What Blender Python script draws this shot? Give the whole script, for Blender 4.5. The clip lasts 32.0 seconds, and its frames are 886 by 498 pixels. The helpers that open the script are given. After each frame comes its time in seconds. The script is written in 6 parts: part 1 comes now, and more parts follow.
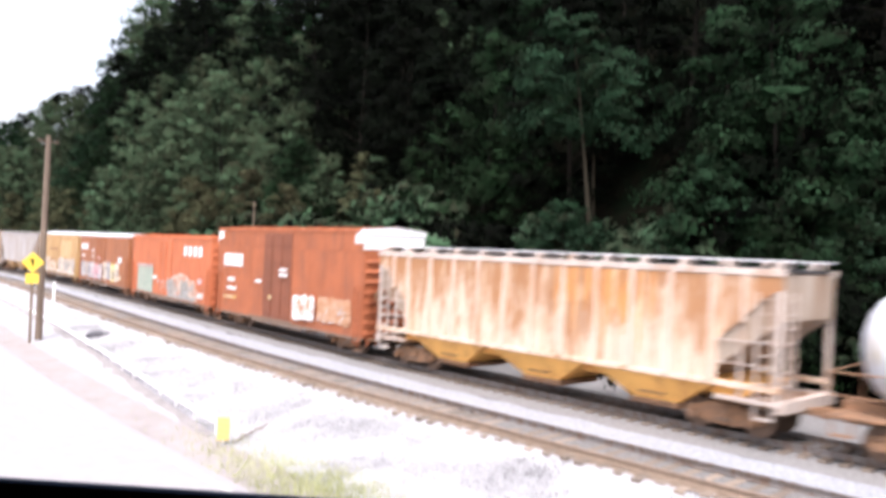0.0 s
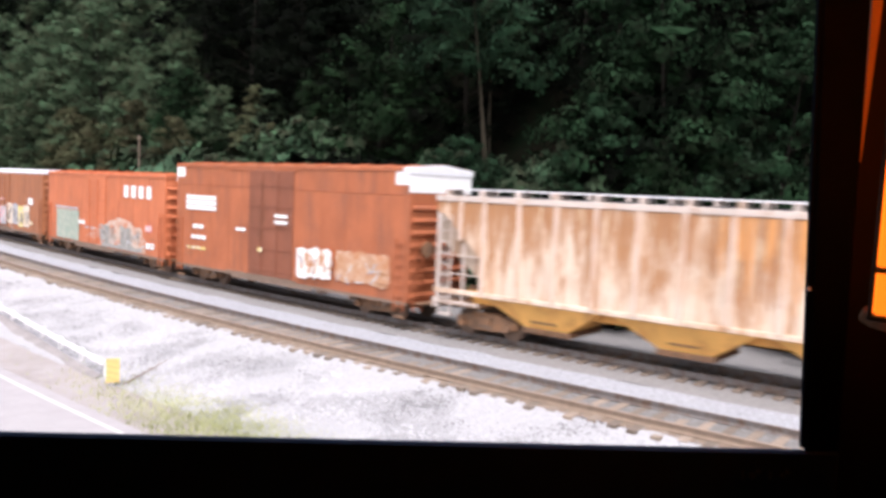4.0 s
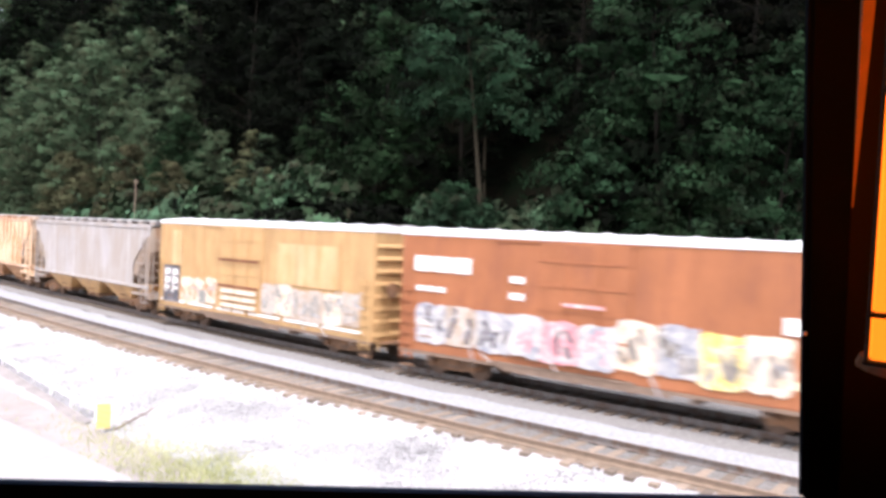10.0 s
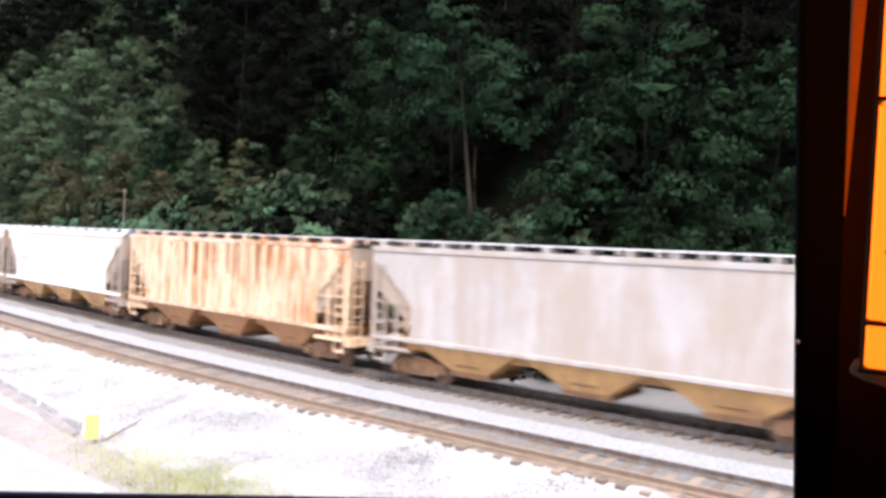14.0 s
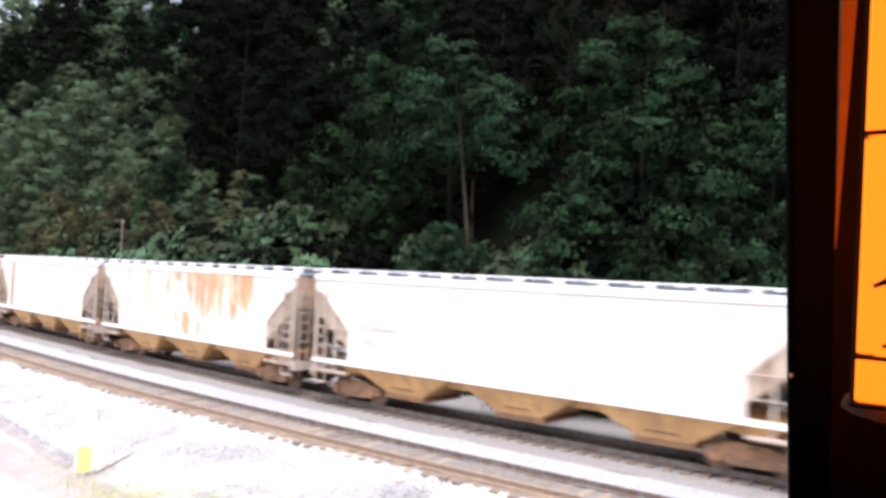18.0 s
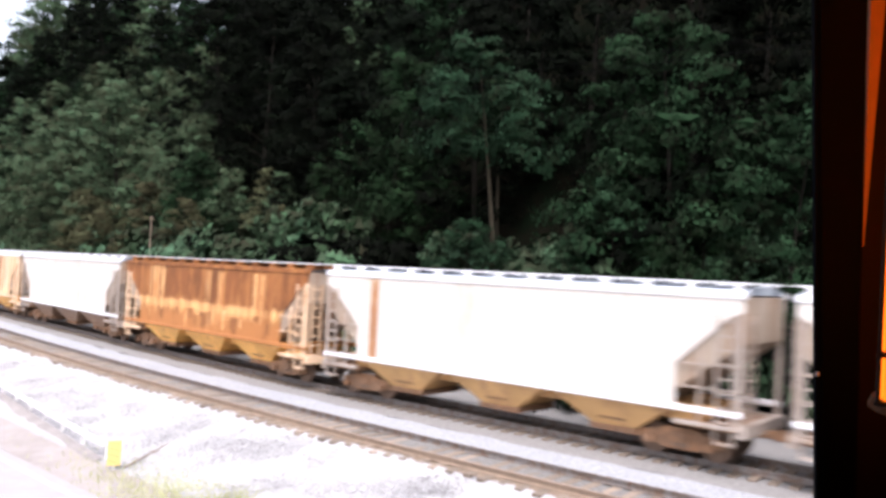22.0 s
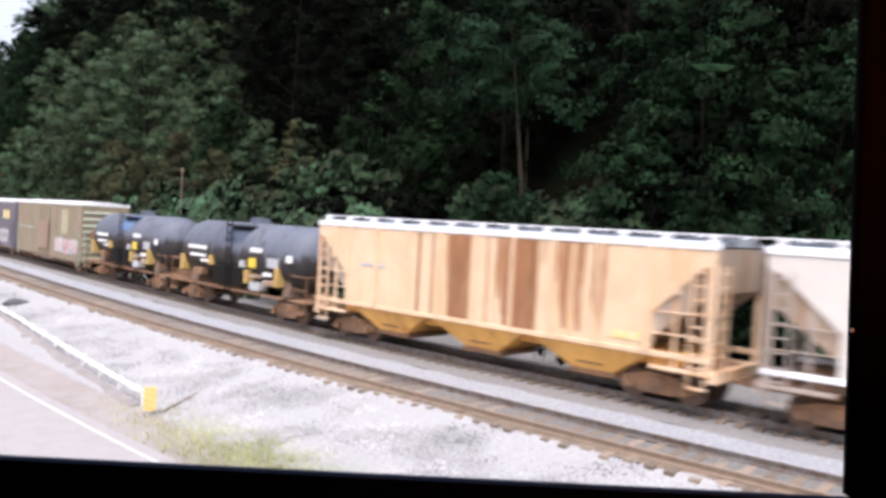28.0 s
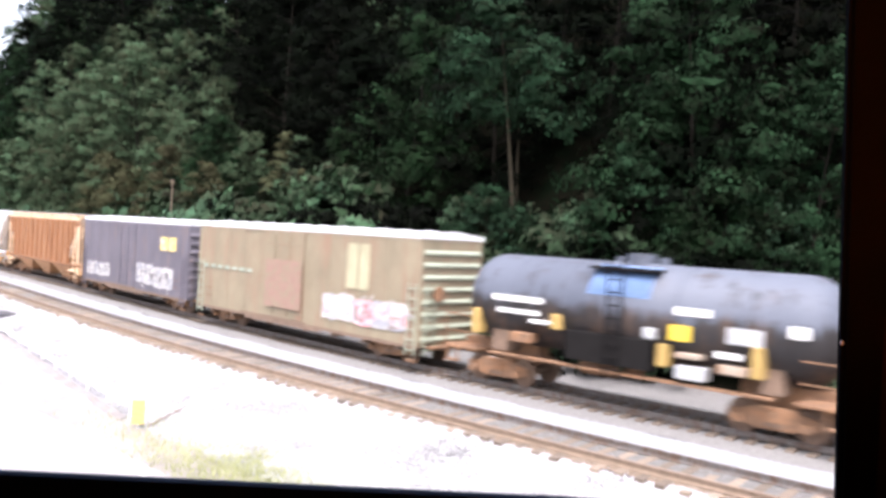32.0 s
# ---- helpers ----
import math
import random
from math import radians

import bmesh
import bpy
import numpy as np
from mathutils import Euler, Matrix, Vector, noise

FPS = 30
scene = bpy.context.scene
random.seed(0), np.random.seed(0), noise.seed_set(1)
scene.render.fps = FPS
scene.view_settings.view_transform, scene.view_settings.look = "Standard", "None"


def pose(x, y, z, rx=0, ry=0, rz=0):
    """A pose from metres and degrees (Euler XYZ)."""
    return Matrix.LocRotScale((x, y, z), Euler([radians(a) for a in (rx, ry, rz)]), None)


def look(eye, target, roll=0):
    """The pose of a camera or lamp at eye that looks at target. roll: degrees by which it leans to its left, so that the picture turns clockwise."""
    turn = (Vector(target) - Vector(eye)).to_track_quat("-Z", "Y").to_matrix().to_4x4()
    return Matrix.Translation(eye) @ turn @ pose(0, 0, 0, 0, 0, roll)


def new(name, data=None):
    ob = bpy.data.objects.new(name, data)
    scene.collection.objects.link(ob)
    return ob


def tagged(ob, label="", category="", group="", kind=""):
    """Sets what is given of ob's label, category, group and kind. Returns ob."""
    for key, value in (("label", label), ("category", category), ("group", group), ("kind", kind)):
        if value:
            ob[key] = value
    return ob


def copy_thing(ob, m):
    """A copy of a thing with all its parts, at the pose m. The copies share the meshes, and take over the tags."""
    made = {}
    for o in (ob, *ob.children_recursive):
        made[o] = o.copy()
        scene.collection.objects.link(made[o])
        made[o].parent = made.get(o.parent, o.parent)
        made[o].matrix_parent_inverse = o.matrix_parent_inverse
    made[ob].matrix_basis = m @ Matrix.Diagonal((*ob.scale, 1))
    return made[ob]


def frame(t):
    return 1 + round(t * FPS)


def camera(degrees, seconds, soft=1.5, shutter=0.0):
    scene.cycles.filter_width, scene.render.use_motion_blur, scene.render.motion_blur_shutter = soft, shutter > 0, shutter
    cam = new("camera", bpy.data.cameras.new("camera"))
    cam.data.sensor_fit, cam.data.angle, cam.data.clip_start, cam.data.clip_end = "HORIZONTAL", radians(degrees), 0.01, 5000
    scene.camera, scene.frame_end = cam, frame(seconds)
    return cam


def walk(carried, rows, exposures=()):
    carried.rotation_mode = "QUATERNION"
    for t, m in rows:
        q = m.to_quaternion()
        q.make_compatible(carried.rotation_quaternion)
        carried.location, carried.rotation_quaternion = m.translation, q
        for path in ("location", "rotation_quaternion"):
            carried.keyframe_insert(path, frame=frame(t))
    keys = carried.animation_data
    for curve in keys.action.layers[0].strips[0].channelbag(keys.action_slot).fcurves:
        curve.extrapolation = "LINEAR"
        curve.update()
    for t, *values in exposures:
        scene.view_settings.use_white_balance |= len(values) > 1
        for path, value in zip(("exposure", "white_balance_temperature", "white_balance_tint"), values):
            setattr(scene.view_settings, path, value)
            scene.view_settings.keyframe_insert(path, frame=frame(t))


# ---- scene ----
# ---- the camera: it stands still at the eye and is turned by hand ----
EYE = Vector((0.0, 0.0, 4.637))
AHEAD = radians(38.34)                      # the way to the middle of the screen frame
SIDE = Vector((math.cos(AHEAD), math.sin(AHEAD), 0.0))
FRONT = Vector((-math.sin(AHEAD), math.cos(AHEAD), 0.0))
cam = camera(58.5, 32.0, soft=3.3, shutter=1.0)


def held(pan, tilt, lean, sway):
    at = EYE + SIDE * sway
    return pose(at.x, at.y, at.z, 90 + tilt, 0, pan) @ pose(0, 0, 0, 0, 0, lean)


# seconds, pan, tilt, lean in degrees, sway in metres
TURNS = [
    (0, 43.51, 0.12, 2.42, 0.0043),
    (0.5, 43.22, -2.08, 2.81, 0.0043),
    (1, 42.95, -1.93, 2.71, 0.0043),
    (1.5, 42.64, -3.01, 3.07, 0.0043),
    (2, 41.19, -3.39, 3.19, 0.0043),
    (2.5, 41.36, -3.28, 3.12, 0.0043),
    (3, 38.74, -3.15, 2.92, 0.0043),
    (3.5, 37.10, -3.48, 2.68, 0.0043),
    (5.5, 33.33, -6.37, 2.05, -0.0097),
    (6, 35.60, -3.35, 2.19, -0.0054),
    (6.5, 35.88, -2.36, 1.88, -0.0029),
    (7, 34.96, -0.83, 1.85, 0.0006),
    (7.5, 33.80, -1.60, 1.76, -0.0037),
    (8, 33.77, -1.79, 1.57, -0.0043),
    (8.5, 35.90, -1.59, 1.77, 0.0006),
    (9, 35.74, -1.28, 2.12, 0.0024),
    (9.5, 35.34, -1.71, 2.49, 0.0011),
    (10, 35.67, -0.96, 2.57, 0.0021),
    (10.5, 35.15, -1.27, 2.51, 0.0012),
    (11, 36.25, -1.26, 2.74, 0.0036),
    (11.5, 36.34, -1.67, 2.75, 0.0005),
    (12, 35.70, -0.89, 3.02, -0.0009),
    (12.5, 34.99, -0.22, 2.31, 0.0008),
    (13, 34.38, -0.88, 2.87, -0.0022),
    (13.5, 34.73, 0.37, 2.55, -0.0010),
    (14, 35.00, -0.29, 2.44, -0.0039),
    (14.5, 34.85, -0.34, 2.76, -0.0038),
    (16.5, 34.85, 0.90, 2.67, 0.0015),
    (17, 35.01, 1.74, 2.61, 0.0031),
    (17.5, 35.11, 1.21, 2.86, 0.0036),
    (18, 34.92, 2.02, 2.70, 0.0038),
    (18.5, 35.24, 1.97, 2.76, 0.0038),
    (19, 35.30, 2.44, 2.63, 0.0068),
    (19.5, 35.88, 2.89, 2.54, 0.0086),
    (20, 35.41, 1.99, 2.95, 0.0041),
    (20.5, 34.73, 2.13, 2.90, 0.0055),
    (21, 35.50, 1.98, 2.91, 0.0067),
    (21.5, 36.25, 2.10, 3.02, 0.0069),
    (22, 36.73, 1.71, 2.78, 0.0091),
    (22.5, 36.79, 0.76, 2.27, 0.0090),
    (23, 37.41, 0.56, 2.88, 0.0076),
    (23.5, 37.61, 0.25, 2.71, 0.0055),
    (24, 37.85, 0.72, 3.11, 0.0093),
    (24.5, 37.93, 0.74, 2.84, 0.0094),
    (25, 37.99, 0.16, 2.73, 0.0094),
    (25.5, 37.58, -0.51, 2.88, 0.0075),
    (27.5, 38.45, -0.04, 2.86, 0.0059),
    (28, 38.59, -1.82, 3.15, 0.0047),
    (28.5, 38.34, -2.24, 3.42, 0.0044),
    (29, 38.39, -1.77, 3.16, 0.0069),
    (29.5, 38.85, -0.78, 3.23, 0.0072),
    (30, 39.16, -0.02, 3.21, 0.0097),
    (30.5, 39.05, -0.23, 3.25, 0.0111),
    (31, 38.50, -0.47, 3.30, 0.0094),
    (31.5, 38.14, -0.11, 3.10, 0.0094),
    (32, 37.97, -0.89, 3.24, 0.0035),
]
walk(cam, [(t, held(a, b, c, d)) for t, a, b, c, d in TURNS],
     exposures=[(0.0, 0.3, 6450, 16), (0.5, 0.06, 6450, 16), (1.5, -0.03, 6450, 16), (3.5, -0.06, 6450, 16), (5.5, 0.5, 6450, 16), (7.0, 0.48, 6450, 16), (8.5, 0.4, 6450, 16), (14.5, 0.32, 6450, 16), (18.0, 0.36, 6450, 16), (20.0, 0.45, 6450, 16),
                (22.0, 0.25, 6450, 16), (25.0, 0.2, 6450, 16), (28.0, -0.08, 6450, 16), (28.7, -0.15, 6450, 16), (29.2, -0.15, 6450, 16), (30.0, 0.3, 6450, 16), (30.5, 0.5, 6450, 16), (32.0, 0.55, 6450, 16)])

# ---- world, sun ----
world = bpy.data.worlds.new("world")
scene.world = world
world.use_nodes = True
wn = world.node_tree
sky = wn.nodes.new("ShaderNodeTexSky")
sky.sky_type = "NISHITA"
sky.sun_disc = False
sky.sun_elevation, sky.sun_rotation = radians(63), radians(149)
sky.air_density, sky.dust_density, sky.ozone_density = 1.0, 6.0, 2.0
wn.nodes["Background"].inputs["Strength"].default_value = 0.40
haze = wn.nodes.new("ShaderNodeHueSaturation")              # thin overcast takes the blue out of the sky
haze.inputs["Saturation"].default_value = 0.45
wn.links.new(sky.outputs["Color"], haze.inputs["Color"])
wn.links.new(haze.outputs["Color"], wn.nodes["Background"].inputs["Color"])

sun = new("sun", bpy.data.lights.new("sun", "SUN"))
sun.data.energy, sun.data.angle, sun.data.color = 1.85, radians(12), (1.0, 0.96, 0.985)
sun.matrix_world = look((25, -42, 95), (0, 0, 0))

# ---- materials ----
def material(name, colour, rough=0.7, metal=0.0, vary=0.25, scale=3.0, bump=0.2, fine=40.0, stretch=(1, 1, 1), second=None, cut=(0.45, 0.62), spec=0.5, per_object=0.0):
    """A surface with variation at two scales; a second colour shows in patches."""
    m = bpy.data.materials.new(name)
    m.use_nodes = True
    nt = m.node_tree
    bsdf = nt.nodes["Principled BSDF"]
    bsdf.inputs["Roughness"].default_value = rough
    bsdf.inputs["Metallic"].default_value = metal
    bsdf.inputs["Specular IOR Level"].default_value = spec
    co = nt.nodes.new("ShaderNodeTexCoord")
    mp = nt.nodes.new("ShaderNodeMapping")
    mp.inputs["Scale"].default_value = stretch
    nt.links.new(co.outputs["Object"], mp.inputs["Vector"])
    info = nt.nodes.new("ShaderNodeObjectInfo")
    shift = nt.nodes.new("ShaderNodeVectorMath")
    shift.operation = "MULTIPLY_ADD"
    nt.links.new(info.outputs["Random"], shift.inputs[0])
    shift.inputs[1].default_value = (37.0, 11.0, 23.0)
    nt.links.new(mp.outputs["Vector"], shift.inputs[2])
    n1 = nt.nodes.new("ShaderNodeTexNoise")
    n1.inputs["Scale"].default_value, n1.inputs["Detail"].default_value = scale, 6
    n1.inputs["Roughness"].default_value = 0.65
    nt.links.new(shift.outputs[0], n1.inputs["Vector"])
    n2 = nt.nodes.new("ShaderNodeTexNoise")
    n2.inputs["Scale"].default_value, n2.inputs["Detail"].default_value = fine, 4
    nt.links.new(co.outputs["Object"], n2.inputs["Vector"])
    mul = nt.nodes.new("ShaderNodeMath")
    mul.operation = "MULTIPLY_ADD"
    nt.links.new(n2.outputs["Fac"], mul.inputs[0])
    mul.inputs[1].default_value = 0.35
    nt.links.new(n1.outputs["Fac"], mul.inputs[2])
    ramp = nt.nodes.new("ShaderNodeValToRGB")
    c = Vector(colour)
    e = ramp.color_ramp.elements
    e[0].position, e[0].color = 0.35, (*(c * (1 - vary)), 1)
    e[1].position, e[1].color = 0.95, (*[min(1.0, x * (1 + vary)) for x in c], 1)
    nt.links.new(mul.outputs[0], ramp.inputs["Fac"])
    out = ramp.outputs["Color"]
    if second:
        n3 = nt.nodes.new("ShaderNodeTexNoise")
        n3.inputs["Scale"].default_value, n3.inputs["Detail"].default_value = scale * 0.8, 8
        n3.inputs["Roughness"].default_value = 0.7
        off = nt.nodes.new("ShaderNodeVectorMath")
        off.operation = "ADD"
        off.inputs[1].default_value = (5.3, 9.1, 2.7)
        nt.links.new(shift.outputs[0], off.inputs[0])
        nt.links.new(off.outputs[0], n3.inputs["Vector"])
        r3 = nt.nodes.new("ShaderNodeValToRGB")
        r3.color_ramp.elements[0].position, r3.color_ramp.elements[1].position = cut
        nt.links.new(n3.outputs["Fac"], r3.inputs["Fac"])
        mix = nt.nodes.new("ShaderNodeMix")
        mix.data_type = "RGBA"
        nt.links.new(r3.outputs["Color"], mix.inputs[0])
        nt.links.new(out, mix.inputs[6])
        mix.inputs[7].default_value = (*second, 1)
        out = mix.outputs[2]
    if per_object:
        hsv = nt.nodes.new("ShaderNodeHueSaturation")
        mr = nt.nodes.new("ShaderNodeMapRange")
        mr.inputs["To Min"].default_value, mr.inputs["To Max"].default_value = 1 - per_object, 1 + per_object
        nt.links.new(info.outputs["Random"], mr.inputs["Value"])
        nt.links.new(mr.outputs["Result"], hsv.inputs["Value"])
        nt.links.new(out, hsv.inputs["Color"])
        out = hsv.outputs["Color"]
    nt.links.new(out, bsdf.inputs["Base Color"])
    if bump:
        bp = nt.nodes.new("ShaderNodeBump")
        bp.inputs["Strength"].default_value, bp.inputs["Distance"].default_value = bump, 0.02
        nt.links.new(mul.outputs[0], bp.inputs["Height"])
        nt.links.new(bp.outputs["Normal"], bsdf.inputs["Normal"])
    return m


def glow(name, colour, strength):
    m = bpy.data.materials.new(name)
    m.use_nodes = True
    b = m.node_tree.nodes["Principled BSDF"]
    b.inputs["Base Color"].default_value = (*colour, 1)
    b.inputs["Emission Color"].default_value = (*colour, 1)
    b.inputs["Emission Strength"].default_value = strength
    return m


def leaf_material(name, dark, light):
    """Leaves that differ from one to the next, slightly translucent."""
    m = bpy.data.materials.new(name)
    m.use_nodes = True
    nt = m.node_tree
    b = nt.nodes["Principled BSDF"]
    b.inputs["Roughness"].default_value = 0.9
    b.inputs["Specular IOR Level"].default_value = 0.04
    geo = nt.nodes.new("ShaderNodeNewGeometry")
    info = nt.nodes.new("ShaderNodeObjectInfo")
    co = nt.nodes.new("ShaderNodeTexCoord")
    n1 = nt.nodes.new("ShaderNodeTexNoise")
    n1.inputs["Scale"].default_value, n1.inputs["Detail"].default_value = 0.5, 3
    nt.links.new(co.outputs["Object"], n1.inputs["Vector"])
    add = nt.nodes.new("ShaderNodeMath")
    add.operation = "MULTIPLY_ADD"
    nt.links.new(geo.outputs["Random Per Island"], add.inputs[0])
    add.inputs[1].default_value = 0.26
    nt.links.new(n1.outputs["Fac"], add.inputs[2])
    ramp = nt.nodes.new("ShaderNodeValToRGB")
    ramp.color_ramp.elements[0].position, ramp.color_ramp.elements[0].color = 0.38, (*dark, 1)
    ramp.color_ramp.elements[1].position, ramp.color_ramp.elements[1].color = 0.88, (*light, 1)
    nt.links.new(add.outputs[0], ramp.inputs["Fac"])
    hsv = nt.nodes.new("ShaderNodeHueSaturation")
    for sock, lo, hi in (("Hue", 0.47, 0.515), ("Value", 0.7, 1.3)):
        mr = nt.nodes.new("ShaderNodeMapRange")
        mr.inputs["To Min"].default_value, mr.inputs["To Max"].default_value = lo, hi
        nt.links.new(info.outputs["Random"], mr.inputs["Value"])
        nt.links.new(mr.outputs["Result"], hsv.inputs[sock])
    nt.links.new(ramp.outputs["Color"], hsv.inputs["Color"])
    nt.links.new(hsv.outputs["Color"], b.inputs["Base Color"])
    return m


STREAK = (1.0, 1.0, 0.12)
RUST, DARKRUST = (0.23, 0.085, 0.03), (0.10, 0.045, 0.022)


def car_paint(name, colour, rust=RUST, cut=(0.5, 0.7), vary=0.18, rough=0.55, wear_or_sheen=None, grain=1.0, belt=None):
    """Old car paint: mottled, with rust running down in streaks; one (colour, low, high) tints an end of the height, as
    wear or as painted sky sheen on tanks; belt = (colour, low, high) wears a ragged strip.
    """
    m = bpy.data.materials.new(name)
    m.use_nodes = True
    nt = m.node_tree
    bsdf = nt.nodes["Principled BSDF"]
    bsdf.inputs["Roughness"].default_value = rough
    bsdf.inputs["Specular IOR Level"].default_value = 0.35
    co = nt.nodes.new("ShaderNodeTexCoord")
    info = nt.nodes.new("ShaderNodeObjectInfo")

    def tex(scale, stretch, detail=5, rough_n=0.6):
        mp = nt.nodes.new("ShaderNodeMapping")
        mp.inputs["Scale"].default_value = stretch
        nt.links.new(co.outputs["Object"], mp.inputs["Vector"])
        ad = nt.nodes.new("ShaderNodeVectorMath")
        ad.operation = "MULTIPLY_ADD"
        nt.links.new(info.outputs["Random"], ad.inputs[0])
        ad.inputs[1].default_value = (31.0, 17.0, 13.0)
        nt.links.new(mp.outputs["Vector"], ad.inputs[2])
        n = nt.nodes.new("ShaderNodeTexNoise")
        n.inputs["Scale"].default_value, n.inputs["Detail"].default_value, n.inputs["Roughness"].default_value = scale, detail, rough_n
        nt.links.new(ad.outputs[0], n.inputs["Vector"])
        return n.outputs["Fac"]

    def ramp(fac, lo, hi, c0=(0, 0, 0), c1=(1, 1, 1)):
        r = nt.nodes.new("ShaderNodeValToRGB")
        r.color_ramp.elements[0].position, r.color_ramp.elements[0].color = lo, (*c0, 1)
        r.color_ramp.elements[1].position, r.color_ramp.elements[1].color = hi, (*c1, 1)
        nt.links.new(fac, r.inputs["Fac"])
        return r.outputs["Color"]

    def blend(fac, one, two, how="MIX"):
        x = nt.nodes.new("ShaderNodeMix")
        x.data_type, x.blend_type = "RGBA", how
        if isinstance(fac, float):
            x.inputs[0].default_value = fac
        else:
            nt.links.new(fac, x.inputs[0])
        for k, c in ((6, one), (7, two)):
            if isinstance(c, tuple):
                x.inputs[k].default_value = (*c, 1)
            else:
                nt.links.new(c, x.inputs[k])
        return x.outputs[2]

    def sums(one, two, k, how="MULTIPLY_ADD"):
        n = nt.nodes.new("ShaderNodeMath")
        n.operation = how
        nt.links.new(one, n.inputs[0])
        n.inputs[1].default_value = k
        nt.links.new(two, n.inputs[2])
        return n.outputs[0]
    c = Vector(colour)
    out = ramp(tex(0.9, (1, 1, 0.6)), 0.3, 0.75, tuple(c * (1 - vary)), tuple(min(1.0, v * (1 + vary)) for v in c))
    runs = sums(tex(0.55, (1, 1, 0.8)), tex(2.6 * grain, STREAK, 8, 0.7), 0.55)
    out = blend(ramp(runs, cut[0] + 0.27, cut[1] + 0.25), out, tuple(rust))
    # Height tint: worn paint, or the tanks' painted sky sheen.
    if wear_or_sheen:
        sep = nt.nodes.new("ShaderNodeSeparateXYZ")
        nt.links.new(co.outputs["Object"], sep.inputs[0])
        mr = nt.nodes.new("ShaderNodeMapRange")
        mr.inputs["From Min"].default_value, mr.inputs["From Max"].default_value = wear_or_sheen[1], wear_or_sheen[2]
        nt.links.new(sep.outputs[wear_or_sheen[3] if len(wear_or_sheen) > 3 else "Z"], mr.inputs["Value"])
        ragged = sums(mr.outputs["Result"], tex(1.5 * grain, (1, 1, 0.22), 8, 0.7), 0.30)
        out = blend(ramp(ragged, 0.60, 0.76), out, tuple(wear_or_sheen[0]))
    if belt:
        up, down = nt.nodes.new("ShaderNodeMapRange"), nt.nodes.new("ShaderNodeMapRange")
        for mr, one, two in ((up, belt[1] - 0.5, belt[1] + 0.15), (down, belt[2] + 0.22, belt[2] - 0.12)):
            mr.inputs["From Min"].default_value, mr.inputs["From Max"].default_value = one, two
            nt.links.new(sep.outputs["Z"], mr.inputs["Value"])
        both = nt.nodes.new("ShaderNodeMath")
        both.operation = "MULTIPLY"
        nt.links.new(up.outputs["Result"], both.inputs[0])
        nt.links.new(down.outputs["Result"], both.inputs[1])
        torn = sums(both.outputs[0], tex(3.0, (1, 1, 0.08), 6, 0.65), 0.40)
        out = blend(ramp(torn, 0.74, 1.0), out, tuple(belt[0]))
    grime = tuple(v * 0.45 + 0.02 for v in c)
    out = blend(ramp(tex(7.0, (1, 1, 0.35), 8, 0.75), 0.56, 0.78, c1=(0.6, 0.6, 0.6)), out, grime)
    nt.links.new(out, bsdf.inputs["Base Color"])
    bp = nt.nodes.new("ShaderNodeBump")
    bp.inputs["Strength"].default_value, bp.inputs["Distance"].default_value = 0.12, 0.02
    nt.links.new(tex(1.2, (1, 1, 0.5)), bp.inputs["Height"])
    nt.links.new(bp.outputs["Normal"], bsdf.inputs["Normal"])
    return m


